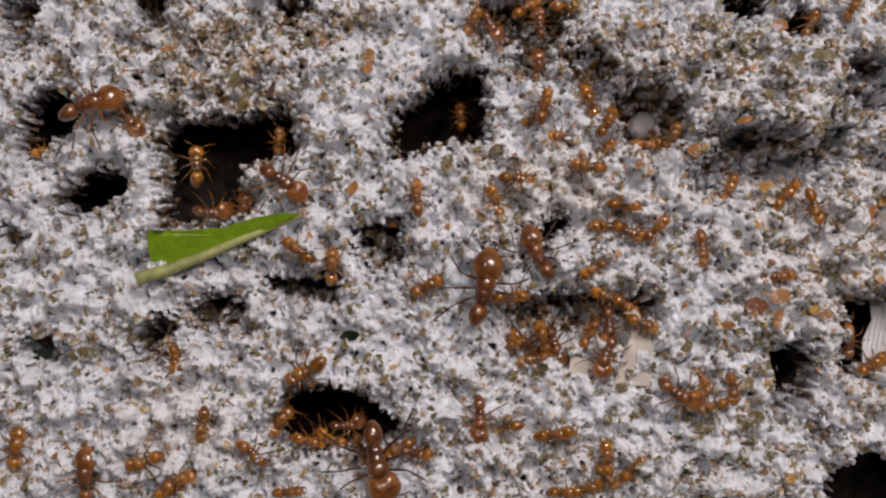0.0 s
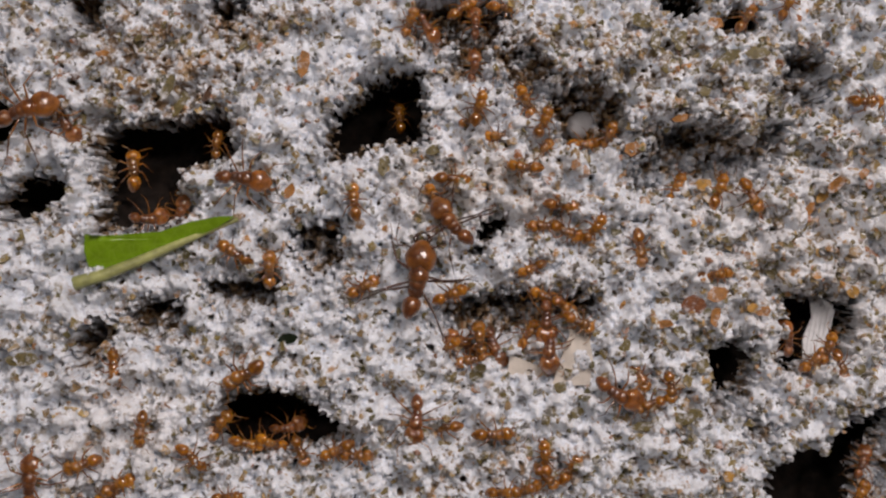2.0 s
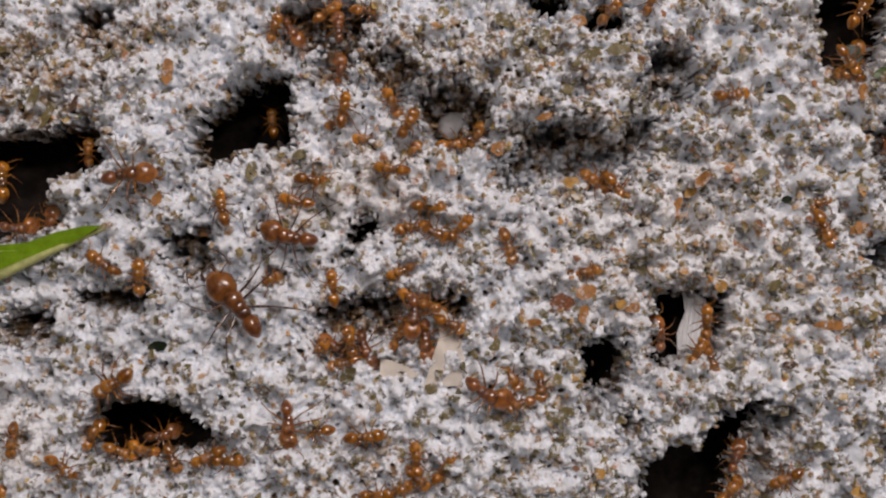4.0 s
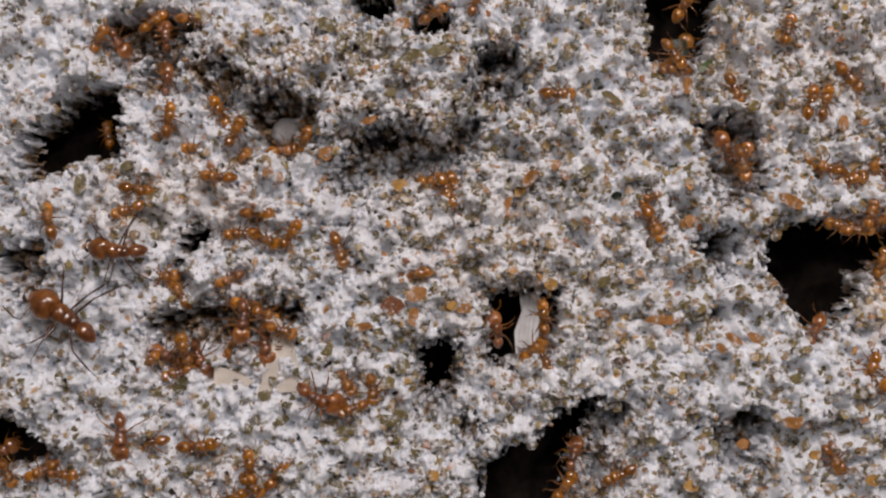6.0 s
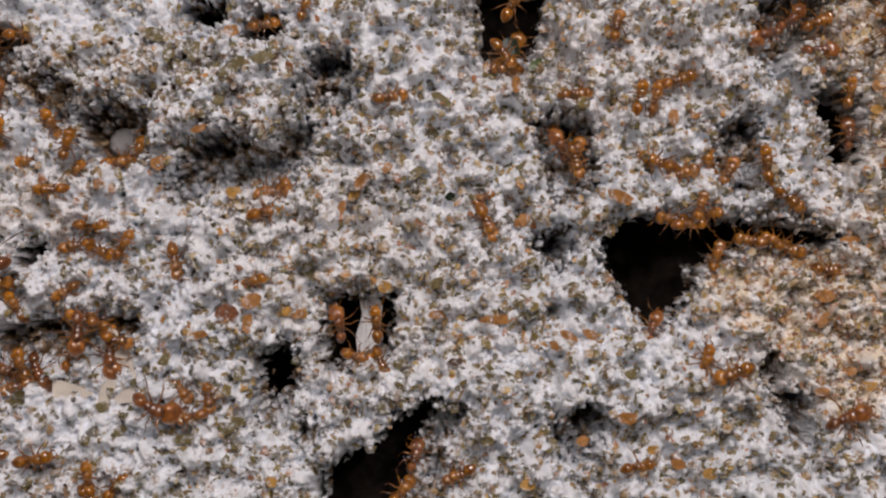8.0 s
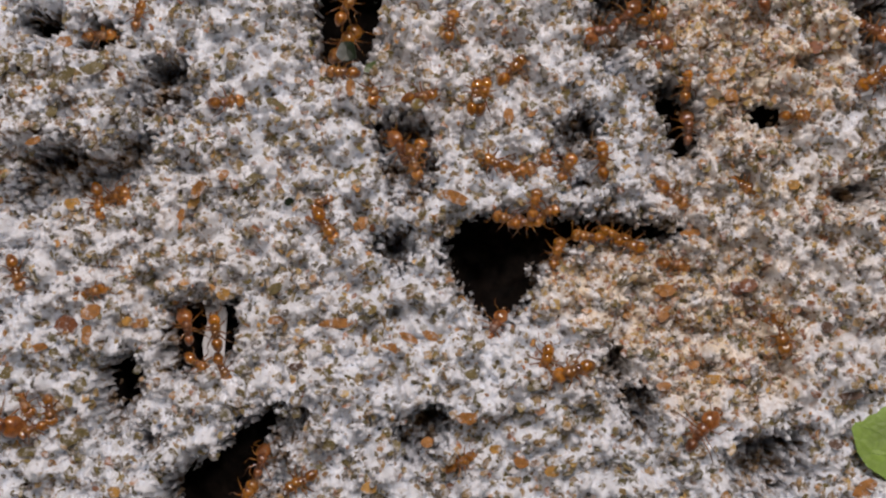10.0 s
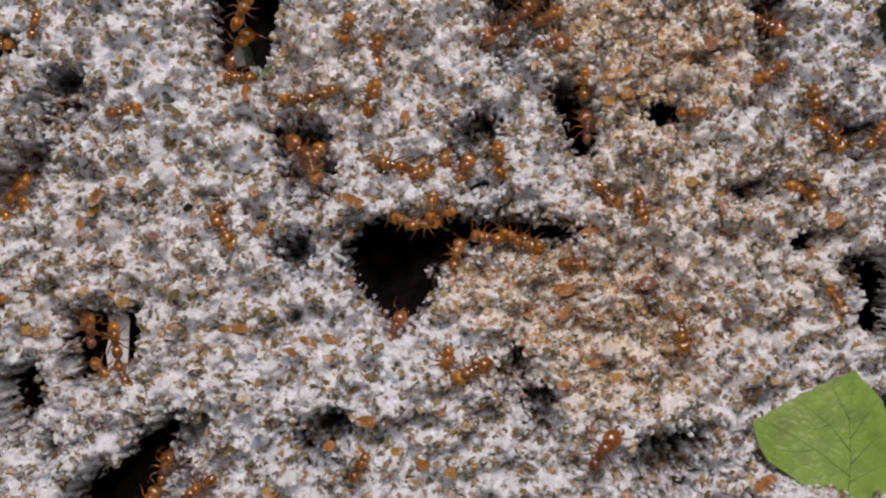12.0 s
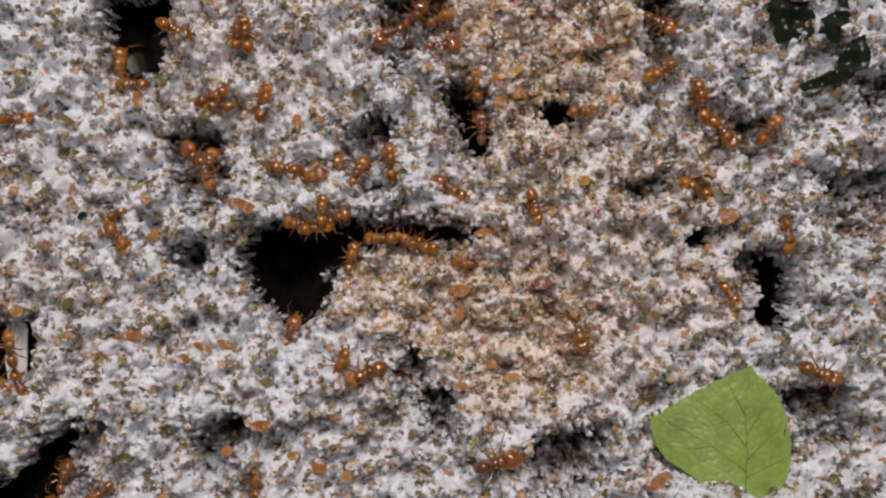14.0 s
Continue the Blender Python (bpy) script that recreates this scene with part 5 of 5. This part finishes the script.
scrap("v", 10.91, -9.12, 30, 0.89, 0.70)
scrap("v", 17.90, -6.61, 60, 0.89, 0.76)
scrap("v", 13.65, -5.51, 50, 0.89, 0.64)
scrap("v", -22.79, -4.56, 80, 1.02, 0.57)
scrap("v", -20.07, -5.82, 0, 1.91, 0.96)
scrap("K", -22.85, -5.98, 0, 1.46, 0.83)
scrap("v", 0.19, 4.83, 80, 1.34, 0.70)
scrap("o", 14.29, 5.64, 20, 1.21, 0.89)
scrap("o", 15.73, -4.25, 10, 1.34, 0.57)
scrap("a", 20.82, -3.46, 0, 0.70, 0.64)
scrap("a", 21.61, -3.62, 0, 0.76, 0.64)
scrap("v", 17.53, -9.27, 0, 1.02, 0.70)
scrap("v", 14.69, -9.90, 0, 1.66, 0.70)
scrap("v", 3.08, 5.64, 20, 0.96, 0.64)
scrap("v", -7.71, 11.81, 40, 1.15, 0.51)
scrap("b", -9.78, 9.04, 60, 0.96, 0.51)
scrap("o", -15.60, 11.32, 0, 0.83, 0.45)
scrap("v", 18.20, 8.71, 60, 0.96, 0.64)
scrap("o", 16.89, 7.25, 10, 0.96, 0.51)
scrap("a", 18.29, 3.53, -3, 0.96, 0.83)
scrap("o", 25.65, 3.48, 42, 1.34, 0.76)
scrap("a", 25.13, 2.86, 42, 1.02, 0.70)
scrap("o", 24.29, 2.10, 57, 0.89, 0.57)
scrap("o", 27.13, 4.04, 47, 0.76, 0.57)
scrap("v", 28.33, 10.46, 57, 1.21, 0.70)
scrap("v", 30.56, 7.58, -43, 1.46, 0.70)
scrap("o", 39.88, 1.15, -33, 1.66, 0.83)
scrap("o", 34.56, 0.46, -3, 0.89, 0.83)
scrap("o", 34.77, 8.02, 77, 0.96, 0.70)
scrap("a", 40.28, 10.67, 87, 0.83, 0.45)
scrap("a", 26.39, -2.63, -3, 0.83, 0.76)
scrap("o", 37.56, -6.36, -33, 1.15, 0.57)
scrap("o", 29.14, -4.35, -3, 1.02, 0.57)
scrap("o", 32.43, -4.99, -3, 1.97, 0.70)
scrap("a", 19.16, -12.63, -3, 0.83, 0.70)
scrap("o", 38.80, -10.96, -3, 0.83, 0.70)
scrap("a", 33.22, -14.10, -3, 1.02, 0.76)
scrap("G", 36.21, 9.18, 17, 1.34, 0.64)
scrap("K", 34.78, 10.36, -3, 1.27, 1.46)
scrap("K", 30.52, 2.10, -3, 0.70, 0.57)
scrap("v", 29.25, -2.62, 17, 0.96, 0.70)
scrap("v", 22.16, -1.46, -53, 1.08, 0.64)
scrap("v", 31.19, -11.52, -3, 1.08, 0.64)
scrap("v", 16.81, -9.55, -3, 1.27, 0.83)
scrap("o", 21.40, -3.65, 7, 0.89, 0.64)
scrap("b", 29.91, -7.07, -3, 0.83, 0.51)
scrap("v", 26.76, -6.91, 17, 0.96, 0.64)
scrap("o", 43.44, 5.37, 84, 1.15, 0.64)
scrap("o", 34.30, 0.29, 24, 0.83, 0.70)
scrap("o", 39.12, -10.99, -6, 0.89, 0.83)
scrap("a", 40.32, -12.99, -6, 0.70, 0.64)
scrap("o", 41.64, -13.90, -26, 0.96, 0.70)
scrap("a", 43.30, -14.54, -6, 0.96, 0.76)
scrap("o", 36.61, -12.30, -6, 0.83, 0.70)
scrap("v", 42.92, -9.65, 4, 1.08, 0.70)
scrap("v", 46.12, -9.35, -6, 0.83, 0.64)
scrap("o", 50.09, -10.71, -6, 0.83, 0.64)
scrap("o", 50.90, -5.42, -6, 1.34, 0.76)
scrap("r", 55.18, -5.87, -6, 1.40, 0.89)
scrap("o", 56.13, 4.77, -6, 0.89, 0.83)
scrap("a", 55.98, 6.24, 24, 1.34, 0.57)
scrap("o", 36.31, -6.29, -36, 1.15, 0.57)
scrap("v", 39.54, -8.68, 14, 1.15, 0.70)
scrap("o", 44.66, 5.34, -6, 0.64, 0.38)
scrap("v", 28.71, 3.60, 34, 1.15, 0.70)
scrap("o", 35.47, -6.68, -36, 0.96, 0.51)
scrap("r", 55.60, -5.74, -8, 1.02, 0.96)
scrap("b", 62.77, -8.58, -8, 0.89, 0.89)
scrap("r", 60.93, 7.00, -8, 0.83, 0.89)
scrap("o", 55.97, 5.01, -8, 0.96, 0.83)
scrap("o", 55.00, 5.97, -8, 0.83, 0.83)
scrap("o", 59.54, 6.25, 52, 1.02, 0.45)
scrap("b", 59.17, -15.08, -8, 0.89, 0.70)
scrap("b", 60.38, -12.55, -8, 1.40, 0.57)
scrap("o", 60.10, -17.46, 22, 1.46, 1.08)
scrap("o", 66.40, -3.74, -8, 1.40, 1.08)
scrap("a", 58.84, -0.43, -8, 0.96, 0.64)
scrap("o", 50.97, -5.53, -8, 0.96, 0.70)
scrap("o", 50.78, -6.78, 52, 1.08, 0.64)
scrap("a", 53.04, -10.77, -8, 0.96, 0.64)
scrap("o", 51.91, -9.81, -8, 0.89, 0.64)
scrap("b", 59.69, -8.60, -8, 0.89, 0.76)
scrap("o", 52.89, -2.45, -8, 1.15, 0.64)
scrap("a", 54.96, 4.68, -8, 0.83, 0.64)


def pale_ball(x, y, z, r):
    bm = bmesh.new()
    bmesh.ops.create_icosphere(bm, subdivisions=4, radius=1)
    for v in bm.verts:
        n = noise.noise(v.co * 2.2) * 0.09 + noise.noise(v.co * 7) * 0.03
        v.co = Vector((v.co.x * 1.0, v.co.y * 1.02, v.co.z * 0.9)) * (1 + n) * r * MM
    ob = part("larva", bm, LARVA)
    ob.matrix_basis = pose(x * MM, y * MM, z * MM, 20, 10, 30)
    return tagged(ob, "round pale white larva inside a hole", "larva")


pale_ball(11.75, 7.25, ground(11.75, 7.25, DEEP) + 0.7, 0.85)


def pieces(ob, kind):
    return [o for o in ob.children_recursive if o.name.split(".")[0] == kind]


def motions():
    walkers = {m[0] for m in MOVERS}
    for ob, size, sink, seen in MOVERS:
        ticks = sorted({0.0, 14.0, *(s[0] for s in seen), *(seen[0][0] + 0.5 * k for k in range(1, int((seen[-1][0] - seen[0][0]) / 0.5)))})
        walk(ob, [(t, stand(*along(seen, t), size, sink)) for t in ticks])
        # legs step in two sets of three while the ant moves
        gone, last, steps = 0.0, along(seen, 0.0), []
        for k in range(0, 57):
            t = k * 0.25
            now = along(seen, t)
            gone += math.hypot(now[0] - last[0], now[1] - last[1]) + 0.006 * abs(now[2] - last[2])
            last = now
            steps.append((t, gone / size))
        for n, leg in enumerate(pieces(ob, "leg")):
            hip, s = leg.matrix_basis.translation.copy(), 1 if n % 2 else -1
            phase = math.pi * ((n // 2 + n % 2) % 2)
            walk(leg, [(t, pose(*hip, 0, 0, s * 16 * math.sin(3.5 * d + phase))) for t, d in steps])
    for n, ob in enumerate(ANTS):
        r = random.Random(n)
        if ob not in walkers and n % 2 == 0:
            m, rows = ob.matrix_basis.copy(), []
            for k in range(0, 8):
                rows.append((k * 2.0, pose(r.uniform(-0.06, 0.06) * MM, r.uniform(-0.06, 0.06) * MM, 0) @ m @ pose(0, 0, 0, 0, 0, r.uniform(-6, 6))))
            walk(ob, [(t, q) for t, q in rows])
        if n % 2 == 0 or ob in walkers:
            for feeler in pieces(ob, "antenna"):
                at, turn = feeler.matrix_basis.translation.copy(), math.degrees(feeler.matrix_basis.to_euler().z)
                walk(feeler, [(k * 0.7, pose(*at, 0, r.uniform(-10, 14), turn + r.uniform(-18, 18))) for k in range(0, 21)])


motions()
